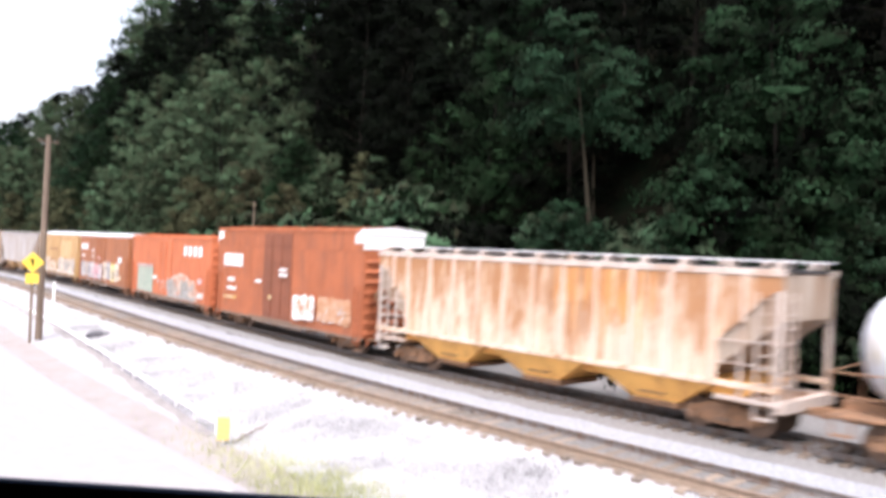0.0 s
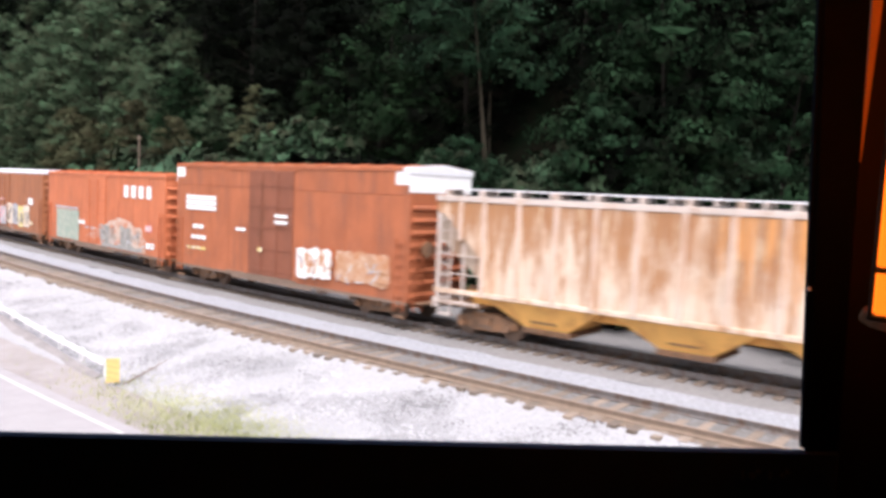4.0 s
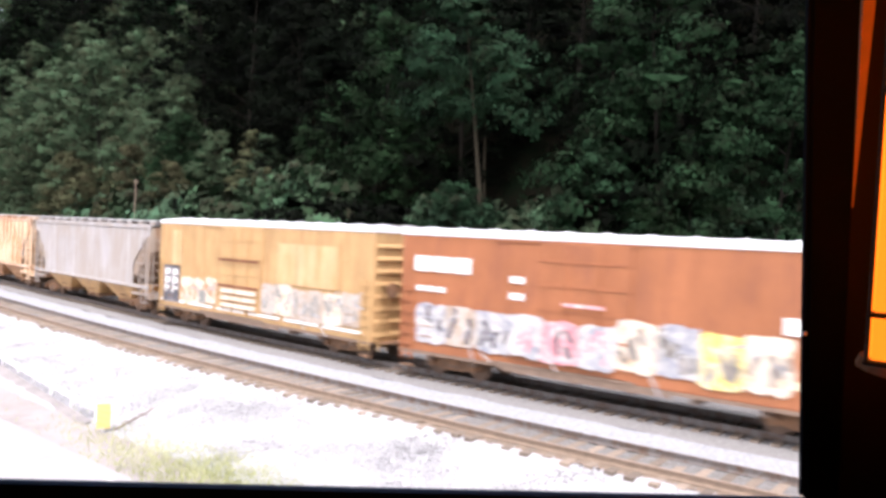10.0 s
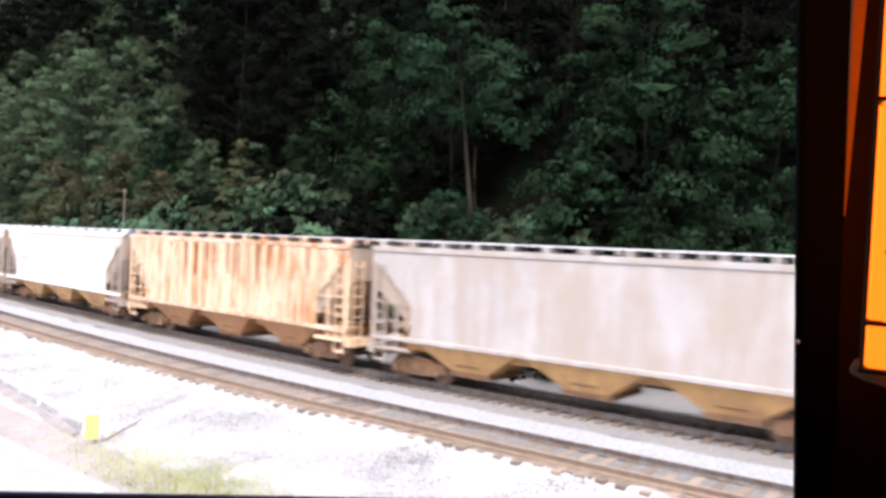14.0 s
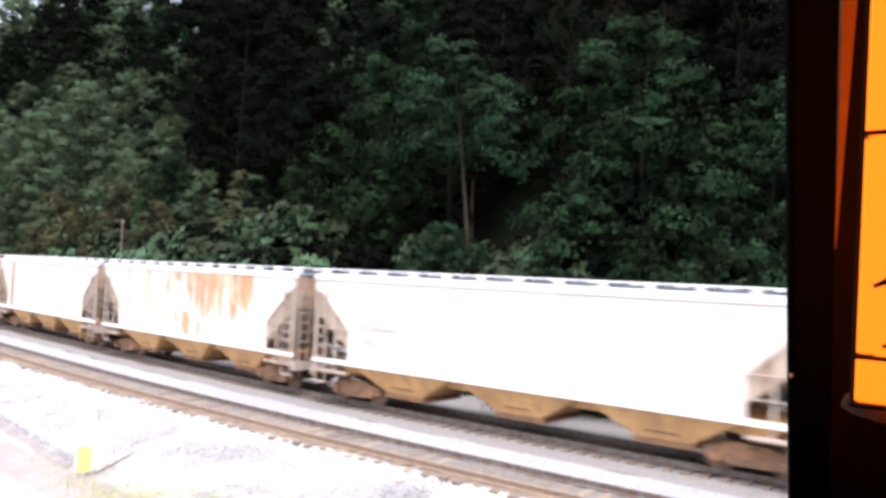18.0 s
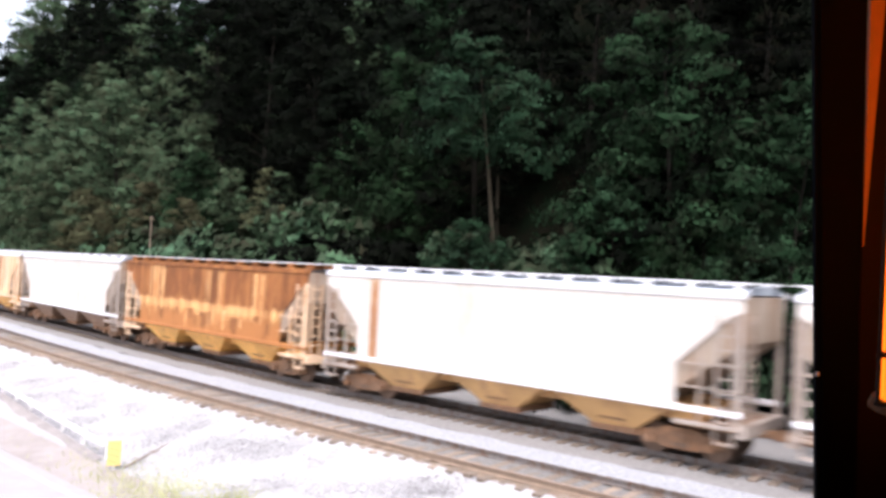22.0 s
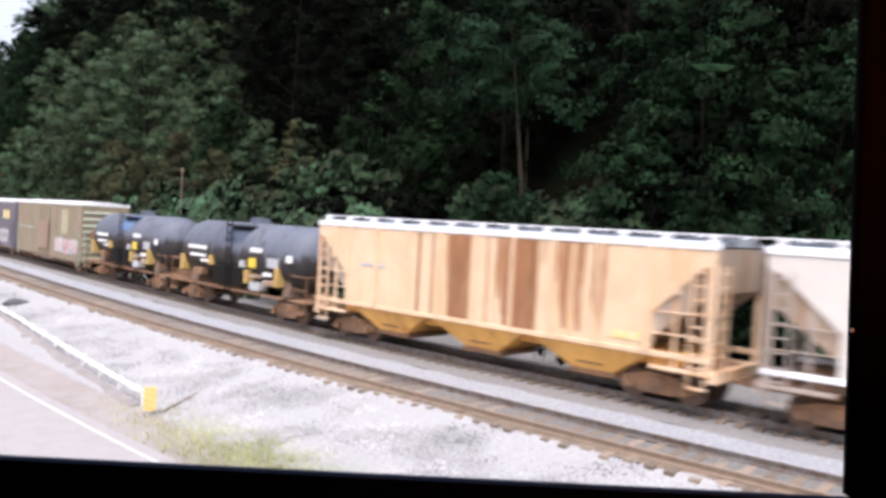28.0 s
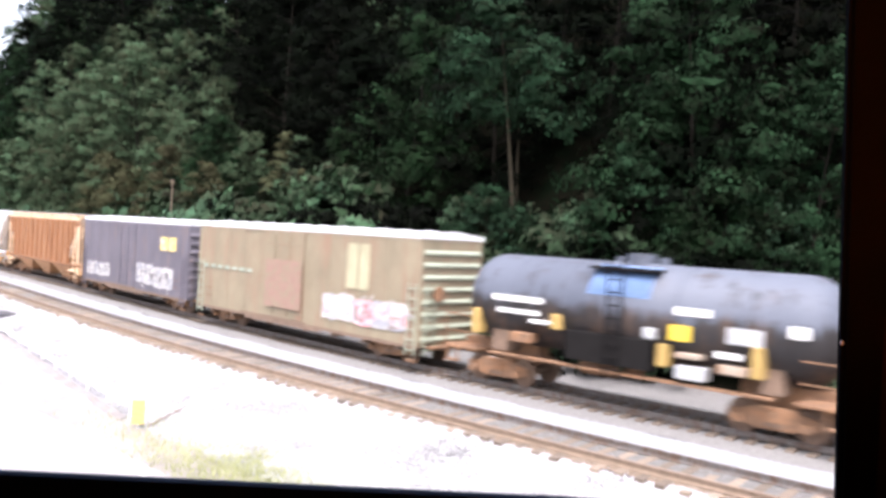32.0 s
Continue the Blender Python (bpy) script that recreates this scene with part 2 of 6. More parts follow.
M = dict(
    rail=material("rail_steel", (0.17, 0.155, 0.15), rough=0.5, metal=0.3, second=(0.13, 0.085, 0.06), scale=5),
    rail_brown=material("rail_rusty", (0.21, 0.155, 0.115), rough=0.7, scale=5, vary=0.25),
    tie=material("tie_wood", (0.162, 0.127, 0.098), rough=0.9, scale=4, stretch=(1, 6, 1), vary=0.4, per_object=0.35),
    ballast=material("ballast_grey", (0.165, 0.16, 0.158), rough=0.95, scale=9, fine=60, bump=1.0, vary=0.4),
    ballast_light=material("ballast_light", (0.215, 0.225, 0.245), rough=0.95, scale=9, fine=45, bump=1.0, vary=0.5, second=(0.30, 0.31, 0.335), cut=(0.48, 0.6)),
    ballast_mid=material("ballast_mid_grey", (0.135, 0.132, 0.13), rough=0.95, scale=9, fine=60, bump=1.0, vary=0.45, second=(0.10, 0.09, 0.08)),
    ballast_brown=material("ballast_brown", (0.15, 0.110, 0.080), rough=0.95, scale=7, fine=60, bump=1.0, vary=0.4),
    gravel=material("gravel_white", (0.272, 0.272, 0.280), rough=0.95, scale=11, fine=55, bump=1.0, vary=0.25, second=(0.222, 0.220, 0.228), cut=(0.52, 0.70)),
    stone=leaf_material("stone_pale", (0.15, 0.148, 0.153), (0.38, 0.378, 0.39)),
    road=material("asphalt", (0.262, 0.25, 0.256), rough=0.9, scale=2, fine=90, bump=0.4, vary=0.12),
    shoulder=material("shoulder_dirt", (0.222, 0.200, 0.192), rough=0.95, scale=1.1, fine=50, bump=0.7, vary=0.22, second=(0.255, 0.236, 0.232)),
    # Dirt toned for the shade painted under the guard rail.
    dirt=material("rail_shade_dirt", (0.192, 0.176, 0.174), rough=0.95, scale=1.6, fine=50, bump=0.7, vary=0.3),
    line=material("road_paint", (0.40, 0.39, 0.385), rough=0.7, scale=6, vary=0.08, second=(0.38, 0.36, 0.36), cut=(0.45, 0.7)),
    pale_bark=material("pale_bark", (0.027, 0.023, 0.016), spec=0.1, rough=0.95, scale=5, stretch=(1, 1, 0.2), vary=0.4, bump=0.6),
    marker=material("marker_yellow", (0.60, 0.44, 0.16), rough=0.5, scale=5, vary=0.1),
    stripe=material("marker_stripe", (0.52, 0.36, 0.14), rough=0.6, scale=5, vary=0.2),
    # Bright brown for the wedge of lamplight painted on the wall.
    wood=material("lamplit_strip", (0.30, 0.17, 0.08), rough=0.7, stretch=(1, 1, 0.1)),
    # Soil near-black: canopy shade in the hollows is put into its colour.
    soil=material("forest_soil_shaded", (0.004, 0.0036, 0.0026), spec=0.0, rough=1.0, scale=0.6, vary=0.4, second=(0.0025, 0.0045, 0.0025)),
    bark=material("bark", (0.011, 0.0095, 0.0075), spec=0.1, rough=0.95, scale=5, stretch=(1, 1, 0.2), vary=0.4, bump=0.6),
    pole=material("pole_wood", (0.16, 0.12, 0.09), rough=0.9, scale=4, stretch=(1, 1, 0.1), vary=0.35),
    galvanised=material("galvanised", (0.55, 0.56, 0.58), rough=0.5, metal=0.5, scale=3, vary=0.15),
    yellow=material("sign_yellow", (0.75, 0.53, 0.06), rough=0.5, scale=5, vary=0.1),
    amber=material("amber_paint", (0.40, 0.27, 0.09), rough=0.7, scale=4, vary=0.3),
    black=material("black_paint", (0.012, 0.011, 0.011), spec=0.1, rough=0.9, vary=0.3),
    iron=material("truck_iron", (0.185, 0.108, 0.066), rough=0.9, second=(0.28, 0.145, 0.075), scale=4, vary=0.35),
    wheel=material("wheel_steel", (0.16, 0.105, 0.075), rough=0.8, metal=0.1, scale=6),
    underframe=material("underframe_dark", (0.19, 0.13, 0.095), rough=0.85, scale=4, vary=0.3),
    white=material("white_paint", (0.75, 0.75, 0.74), rough=0.6, scale=3, stretch=STREAK, vary=0.1),
    roof_white=material("roof_galvanised", (0.72, 0.73, 0.76), rough=0.45, metal=0.1, scale=2, vary=0.1),
    # Hopper roofs darkened: shade under the running boards put into the colour.
    roof_grey=material("roof_shade_dark", (0.075, 0.073, 0.075), rough=0.5, metal=0.1, scale=2, vary=0.2),
    roof_pale=material("roof_pale_blue_grey", (0.30, 0.335, 0.38), rough=0.5, scale=2, vary=0.15),
    # Slope sheets: shade of the car ends put into the colour, plus rust streaks.
    hull=material("hull_shaded", (0.34, 0.28, 0.225), rough=0.85, scale=2, vary=0.3, second=(0.25, 0.15, 0.09), stretch=STREAK),
    # Near-black leaves: the deep shade of the hollows is put into the colour.
    leaf_a=leaf_material("leaves_shaded", (0.0009, 0.0010, 0.0007), (0.0029, 0.0055, 0.0027)),
    # Olive leaves lightened: the haze over the far trees is in the colour.
    leaf_b=leaf_material("leaves_olive_haze", (0.029, 0.0265, 0.0155), (0.056, 0.104, 0.058)),
    # Lit crowns: brightness from the light is put into this leaf colour.
    leaf_c=leaf_material("leaves_lit", (0.0035, 0.0033, 0.0019), (0.0136, 0.0345, 0.0165)),
    guard=material("guard_zinc", (0.71, 0.70, 0.695), rough=0.55, metal=0.0, scale=3, vary=0.12),
    rock=material("dark_rock", (0.06, 0.058, 0.066), rough=0.9, scale=3, vary=0.5, bump=0.6),
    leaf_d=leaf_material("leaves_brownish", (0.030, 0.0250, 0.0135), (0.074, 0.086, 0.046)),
    # Strongest lit crowns: more of the light is put into the colour.
    leaf_f=leaf_material("leaves_lit_strong", (0.0028, 0.0028, 0.0015), (0.0177, 0.043, 0.020)),
    # Paler green for the shrubs at the hill's foot.
    leaf_e=leaf_material("leaves_pale_green", (0.020, 0.0185, 0.0115), (0.048, 0.100, 0.057)),
    cable=material("cable_black", (0.004, 0.004, 0.0045), rough=0.9, spec=0.05),
    grass=leaf_material("grass_blades", (0.22, 0.235, 0.105), (0.38, 0.385, 0.215)),
    bezel=material("bezel_black", (0.003, 0.004, 0.007), spec=0.02, rough=0.8, vary=0.2, scale=8, bump=0.02),
    # Bluish lower bezel: a faint veil of light is put into the colour.
    bezel_low=material("bezel_veil", (0.014, 0.034, 0.075), spec=0.2, rough=0.6, vary=0.2, scale=8, bump=0.02),
    wall=material("dark_wall", (0.011, 0.0085, 0.0065), spec=0.1, rough=0.9, scale=2, vary=0.15),
    room=material("room_paint", (0.13, 0.13, 0.14), spec=0.1, rough=0.9, scale=2, vary=0.1),
    shade=glow("lamp_shade_glow", (1.0, 0.315, 0.018), 0.80),
    chip=material("glint_pale", (0.8, 0.8, 0.78), rough=0.3, vary=0.05),
    led=glow("blue_light", (0.05, 0.45, 1.0), 4.0),
    icon=material("icon_grey", (0.05, 0.05, 0.055), rough=0.6),
    came=material("lamp_lead", (0.02, 0.013, 0.01), rough=0.6),
    brass=material("lamp_rim", (0.06, 0.024, 0.006), rough=0.8, spec=0.1),
)


# ---- mesh helpers ----
def box(bm, x0, x1, y0, y1, z0, z1):
    v = [bm.verts.new((x, y, z)) for x in (x0, x1) for y in (y0, y1) for z in (z0, z1)]
    for f in ((0, 1, 3, 2), (4, 6, 7, 5), (0, 4, 5, 1), (2, 3, 7, 6), (0, 2, 6, 4), (1, 5, 7, 3)):
        bm.faces.new([v[i] for i in f])


def prism(bm, outline, y0, y1):
    """An outline in x and z, drawn out along y."""
    a = [bm.verts.new((x, y0, z)) for x, z in outline]
    b = [bm.verts.new((x, y1, z)) for x, z in outline]
    bm.faces.new(a)
    bm.faces.new(b[::-1])
    for i in range(len(a)):
        j = (i + 1) % len(a)
        bm.faces.new((a[j], a[i], b[i], b[j]))


def prism_x(bm, outline, x0, x1):
    """An outline in y and z, drawn out along x."""
    a = [bm.verts.new((x0, y, z)) for y, z in outline]
    b = [bm.verts.new((x1, y, z)) for y, z in outline]
    bm.faces.new(a[::-1])
    bm.faces.new(b)
    for i in range(len(a)):
        j = (i + 1) % len(a)
        bm.faces.new((a[i], a[j], b[j], b[i]))


def rod(bm, p, q, r, n=8, r2=None):
    p, q = Vector(p), Vector(q)
    r2 = r if r2 is None else r2
    w = (q - p).normalized()
    u = w.orthogonal().normalized()
    v = w.cross(u)
    rings = []
    for c, rad in ((p, r), (q, r2)):
        rings.append([bm.verts.new(c + (u * math.cos(k * math.tau / n) + v * math.sin(k * math.tau / n)) * rad) for k in range(n)])
    for k in range(n):
        j = (k + 1) % n
        bm.faces.new((rings[0][k], rings[0][j], rings[1][j], rings[1][k]))
    bm.faces.new(rings[0][::-1])
    bm.faces.new(rings[1])


def mesh_of(bm, name, mat, smooth=False, bevel=0.0):
    if bevel:
        bmesh.ops.bevel(bm, geom=list(bm.edges), offset=bevel, segments=1, affect="EDGES")
    bmesh.ops.recalc_face_normals(bm, faces=bm.faces)
    me = bpy.data.meshes.new(name)
    bm.to_mesh(me)
    bm.free()
    me.materials.append(mat)
    if smooth:
        for p in me.polygons:
            p.use_smooth = True
    return me


def hang(name, me, parent=None, at=None, label=""):
    ob = new(name, me)
    if parent is not None:
        ob.parent = parent
    if at is not None:
        ob.matrix_basis = at
    if label:
        ob["label"] = label
    return ob


def part(name, bm, mat, parent, label="", at=None, smooth=False, bevel=0.0):
    return hang(name, mesh_of(bm, name, mat, smooth, bevel), parent, at, label)


def solid(*boxes):
    bm = bmesh.new()
    for b in boxes:
        box(bm, *b)
    return bm


def sheet(name, verts, faces, mat, smooth=False):
    me = bpy.data.meshes.new(name)
    me.from_pydata(verts, [], faces)
    me.materials.append(mat)
    if smooth:
        me.polygons.foreach_set("use_smooth", [True] * len(me.polygons))
    me.update()
    return me


# ---- the line of the track: s runs towards the far bend, off towards the camera ----
STEP = 1.0
SG = np.arange(-400.0, 900.0, STEP)
BEND = np.interp(SG, [-16, -6, 20, 50, 90, 135, 160], [0, 0.00472, 0.00472, 0.00005, -0.00267, -0.00267, 0])
TH = np.concatenate([[0], np.cumsum((BEND[1:] + BEND[:-1]) / 2 * STEP)])
ZERO = int(400 / STEP)
TH = TH - TH[ZERO]
LX = np.concatenate([[0], np.cumsum(-(np.cos(TH[1:]) + np.cos(TH[:-1])) / 2 * STEP)])
LY = np.concatenate([[0], np.cumsum((np.sin(TH[1:]) + np.sin(TH[:-1])) / 2 * STEP)])
LX, LY = LX - LX[ZERO], LY - LY[ZERO] + 22.02
SPACING = 5.26                              # from track to track


def along(s, off=0.0):
    t = np.interp(s, SG, TH)
    return np.interp(s, SG, LX) - np.sin(t) * off, np.interp(s, SG, LY) - np.cos(t) * off, t


def ground_level(off, s=0.0):
    """Height of the land by its distance from the train's track; the hill sinks towards the far bend."""
    z = np.interp(off, [-130, -70, -45, -11, -8.6, -4.5, 6.4, 7.2, 10.8, 12, 22, 30, 80],
                     [62, 52, 36, 1.4, -0.7, -0.85, -0.6, -0.75, -1.25, -1.3, -1.3, -1.6, -2.5])
    return np.where(z > 0, z * np.interp(s, [165, 270, 370], [1.0, 0.5, 0.3]), z)


def ribbon(name, profile, s0, s1, ds, mat, rough=0.0, seed=1):
    """A strip along the line with a profile of (off, z)."""
    rng = np.random.default_rng(seed)
    ss = np.arange(s0, s1 + 0.01, ds)
    n = len(profile)
    verts = []
    for s in ss:
        for off, z in profile:
            x, y, t = along(s, off)
            verts.append((float(x), float(y), float(z + rng.normal() * rough)))
    faces = [(i * n + j, i * n + j + 1, (i + 1) * n + j + 1, (i + 1) * n + j) for i in range(len(ss) - 1) for j in range(n - 1)]
    return hang(name, sheet(name, verts, faces, mat))

# ---- the land ----
def land():
    xs = np.unique(np.concatenate([np.arange(-260, 60, 2.5), np.linspace(-1800, -260, 14), np.linspace(60, 1200, 12)]))
    ys = np.unique(np.concatenate([np.arange(-20, 130, 2.0), np.linspace(-900, -20, 10), np.linspace(130, 1500, 12)]))
    X, Y = np.meshgrid(xs, ys, indexing="ij")
    px, py = X.ravel(), Y.ravel()
    off, far = np.empty(len(px)), np.empty(len(px))
    for i in range(0, len(px), 4000):
        a, b = px[i:i + 4000, None], py[i:i + 4000, None]
        d = (LX[None] - a) ** 2 + (LY[None] - b) ** 2
        k = d.argmin(1)
        nx, ny = -np.sin(TH[k]), -np.cos(TH[k])
        side = np.sign((a[:, 0] - LX[k]) * nx + (b[:, 0] - LY[k]) * ny)
        off[i:i + 4000] = side * np.sqrt(d.min(1))
        far[i:i + 4000] = SG[k]
    z = ground_level(off, far)
    lump = np.array([noise.noise(Vector((x * 0.06, y * 0.06, 0.0))) for x, y in zip(px, py)])
    z = z + lump * np.clip((-off - 8) * 0.25, 0, 3.0)
    n = len(ys)
    faces = [(i * n + j, (i + 1) * n + j, (i + 1) * n + j + 1, i * n + j + 1) for i in range(len(xs) - 1) for j in range(n - 1)]
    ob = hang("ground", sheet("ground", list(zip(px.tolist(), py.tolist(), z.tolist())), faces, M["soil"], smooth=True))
    tagged(ob, "leaf-littered earth of a wooded hillside above the line, coloured near-black for shade", "ground", kind="structure")


land()
S2 = SPACING
tagged(ribbon("ballast_bed", [(-8.8, -0.62), (-6.5, -0.62), (-4.2, -0.58), (-1.75, -0.26), (-1.2, -0.22), (1.2, -0.22), (1.5, -0.232), (2.0, -0.26), (2.25, -0.2647)], -60, 330, 1.5, M["ballast"], 0.012, 3),
       "grey crushed stone bed under the loaded track", "ballast", kind="structure")
tagged(ribbon("ballast_strip", [(2.25, -0.2647), (2.8, -0.275), (3.6, -0.25), (S2 - 1.15, -0.20)], -60, 330, 1.0, M["ballast_light"], 0.015, 4),
       "pale grey crushed stone between the two tracks", "ballast", kind="structure")
tagged(ribbon("inner_ballast_bed", [(S2 - 1.15, -0.20), (S2 - 0.5, -0.185), (S2 + 0.25, -0.185)], -60, 330, 1.0, M["ballast_mid"], 0.012, 5),
       "grey stone bed between the rails of the empty track", "ballast", kind="structure")
tagged(ribbon("near_ballast_bed", [(S2 + 0.25, -0.185), (S2 + 0.5, -0.185), (S2 + 0.92, -0.19), (S2 + 1.08, -0.20)], -60, 330, 1.0, M["ballast_brown"], 0.012, 5),
       "rust-stained brown stone bed of the empty track", "ballast", kind="structure")
tagged(ribbon("gravel_apron", [(S2 + 1.08, -0.20), (S2 + 1.45, -0.28), (S2 + 2.2, -0.5), (S2 + 3.2, -0.68), (S2 + 4.4, -0.86), (10.8, -0.98), (10.95, -1.01)], -40, 260, 0.8, M["gravel"], 0.03, 6),
       "broad white gravel apron sloping from track to road", "gravel", kind="structure")
tagged(ribbon("road_shoulder", [(10.9, -0.985), (11.4, -1.035), (12.0, -1.045), (12.3, -1.04)], -40, 260, 1.5, M["shoulder"], 0.006, 7),
       "dusty brown verge beside the asphalt", "verge", kind="structure")
tagged(ribbon("road", [(12.3, -1.04), (14.0, -1.03), (16.0, -1.0), (20.0, -1.04), (20.4, -1.3)], -60, 260, 2.0, M["road"], 0.0, 8),
       "pale sun-bleached asphalt road with a white edge line", "road", kind="structure")
tagged(ribbon("edge_line", [(12.64, -1.032), (12.75, -1.031)], -60, 260, 2.0, M["line"], 0.0, 9),
       "worn white painted line along the road's edge", "road marking", kind="structure")


# ---- rails and ties ----
def rail_line(name, off, s0, s1, mat):
    out = [(-0.065, -0.17), (0.065, -0.17), (0.065, -0.155), (0.012, -0.14), (0.012, -0.045), (0.036, -0.035), (0.036, 0.0), (-0.036, 0.0), (-0.036, -0.035),
           (-0.012, -0.045), (-0.012, -0.14), (-0.065, -0.155)]
    ss = np.arange(s0, s1, 2.0)
    n = len(out)
    verts = []
    for s in ss:
        for d, z in out:
            x, y, t = along(s, off + d)
            verts.append((float(x), float(y), z))
    faces = [(i * n + j, i * n + (j + 1) % n, (i + 1) * n + (j + 1) % n, (i + 1) * n + j) for i in range(len(ss) - 1) for j in range(n)]
    return hang(name, sheet(name, verts, faces, mat))


for off in (0.7175, -0.7175, S2 + 0.7175, S2 - 0.7175):
    tagged(rail_line("rail", off, -60, 330, M["rail_brown"] if off > S2 else M["rail"]), "worn steel rail with rusty flanks spiked to ties", "rail", group="rails of the two tracks", kind="structure")


def build_ties():
    bm = solid((-0.11, 0.11, -1.26, 1.26, -0.36, -0.172))
    me = mesh_of(bm, "tie", M["tie"], bevel=0.012)
    rng = random.Random(5)
    holder = tagged(new("near_track_ties"), "weathered brown wooden ties under the empty track", "ties", kind="structure")
    for i in range(240):
        s = -6 + i * 0.5
        x, y, t = along(s, S2 + rng.uniform(-0.13, 0.07))
        hang("tie", me, holder, pose(float(x), float(y), rng.uniform(-0.012, 0.008), 0, 0, -math.degrees(t) + rng.uniform(-1, 1)))
    verts, faces = [], []
    for off, s0, s1 in ((S2, 114.0, 300.0), (0.0, -20.0, 240.0)):
        for s in np.arange(s0, s1, 0.5):
            x, y, t = along(s, off)
            b = len(verts)
            for dx in (-0.11, 0.11):
                for dy in (-1.3, 1.3):
                    for z in (-0.36, -0.172):
                        verts.append((float(x + dx * math.cos(t) + dy * math.sin(t)), float(y - dx * math.sin(t) + dy * math.cos(t)), z))
            faces += [[b + k for k in f] for f in ((0, 1, 3, 2), (4, 6, 7, 5), (0, 4, 5, 1), (2, 3, 7, 6), (1, 5, 7, 3))]
    tagged(hang("far_ties", sheet("far_ties", verts, faces, M["tie"])), "dark wooden ties half sunk in crushed stone", "ties", kind="stuff")


# ---- the dark room with the screen frame, at the camera ----
ROOM = Matrix.Translation(EYE) @ Matrix.Rotation(AHEAD, 4, "Z")      # x to the right, y ahead, z up, from the eye
GAP = (-0.80, 0.526, -0.321, 0.62)           # the screen's opening: left, right, bottom, top, at y = 1
TILT = Matrix.Translation((0, 1.0, 0)) @ Matrix.Rotation(radians(-0.4), 4, "Y")


def room():
    l, r, b, t = GAP
    y0, y1 = 1.005, 1.045
    low = -5.75
    walls = [("wall_front", [(-2.2, l - 0.05, y0, y1, low, 1.3), (r + 0.04, 2.2, y0, y1, low, 1.3), (l - 0.05, r + 0.04, y0, y1, low, b - 0.05), (l - 0.05, r + 0.04, y0, y1, t + 0.05, 1.3)]),
             ("wall_back", [(-2.2, 2.2, -2.6, -2.48, low, 1.3)]), ("wall_left", [(-2.2, -2.08, -2.48, y0, low, 1.3)]), ("wall_right", [(2.08, 2.2, -2.48, y0, low, 1.3)]),
             ("floor", [(-2.08, 2.08, -2.48, y0, -1.42, -1.3)]), ("ceiling", [(-2.2, 2.2, -2.6, y1, 1.3, 1.42)])]
    for name, parts in walls:
        bm = bmesh.new()
        for p in parts:
            box(bm, *p)
        ob = part(name, bm, M["wall"] if name == "wall_front" else M["room"], None, at=ROOM)
        tagged(ob, "plain dark unlit surface of the viewing room", "floor" if name == "floor" else "ceiling" if name == "ceiling" else "wall", kind="structure")


def television():
    l, r, b, t = GAP
    tv = tagged(new("television"), "large black television frame standing in a dark room", "television")
    tv.matrix_basis = ROOM @ TILT
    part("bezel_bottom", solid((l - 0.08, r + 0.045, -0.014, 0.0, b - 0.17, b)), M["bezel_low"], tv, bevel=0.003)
    bm = bmesh.new()
    prism(bm, [(r, b), (r + 0.045, b), (r + 0.043, t), (r - 0.030, t)], -0.013, 0.0)
    part("bezel_right", bm, M["bezel"], tv, bevel=0.003)
    part("bezel_left", solid((l - 0.08, l, -0.013, 0.0, b, t)), M["bezel"], tv, bevel=0.003)
    part("bezel_top", solid((l - 0.08, r + 0.045, -0.014, 0.0, t, t + 0.08)), M["bezel"], tv, bevel=0.003)
    bm = bmesh.new()
    prism(bm, [(r - 0.004, b + 0.004), (r - 0.001, b + 0.004), (r - 0.031, t), (r - 0.034, t)], -0.01, -0.002)
    part("inner_trim", bm, M["bezel"], tv, "thin dark inner lip")
    # Small pale block painting a glint of reflected light on the lip.
    part("chip", solid((r - 0.0125, r - 0.0095, -0.015, -0.012, -0.110, -0.106)), M["chip"], tv, "tiny pale block for a glint on the inner lip")
    part("stand", solid((-0.35, 0.2, -0.2, 0.0, b - 1.003, b - 0.985), (-0.12, 0.0, -0.06, -0.01, b - 0.99, b - 0.16)), M["bezel"], tv, bevel=0.004)
    bm = bmesh.new()
    bmesh.ops.create_uvsphere(bm, u_segments=12, v_segments=6, radius=0.009)
    for v in bm.verts:
        v.co.y *= 0.3
        v.co.z *= 0.5
    part("power_light", bm, M["led"], tv, "glowing blue power light", at=pose(r - 0.016, -0.015, b - 0.085))
    for k, (x, w, h) in enumerate(((-0.082, 0.004, 0.014), (-0.070, 0.010, 0.009), (-0.062, 0.007, 0.006), (-0.046, 0.004, 0.014), (-0.030, 0.006, 0.006), (-0.024, 0.006, 0.006))):
        bm = bmesh.new()
        rod(bm, (0, -0.0165, 0), (0, -0.013, 0), 0.5, 4 if k in (0, 3) else 8)
        bmesh.ops.scale(bm, vec=(w, 1, h), verts=bm.verts)
        part("icon", bm, M["icon"], tv, "small grey symbol", at=pose(r + x, 0, b - 0.032 + (0.005 if k in (2, 5) else 0)))


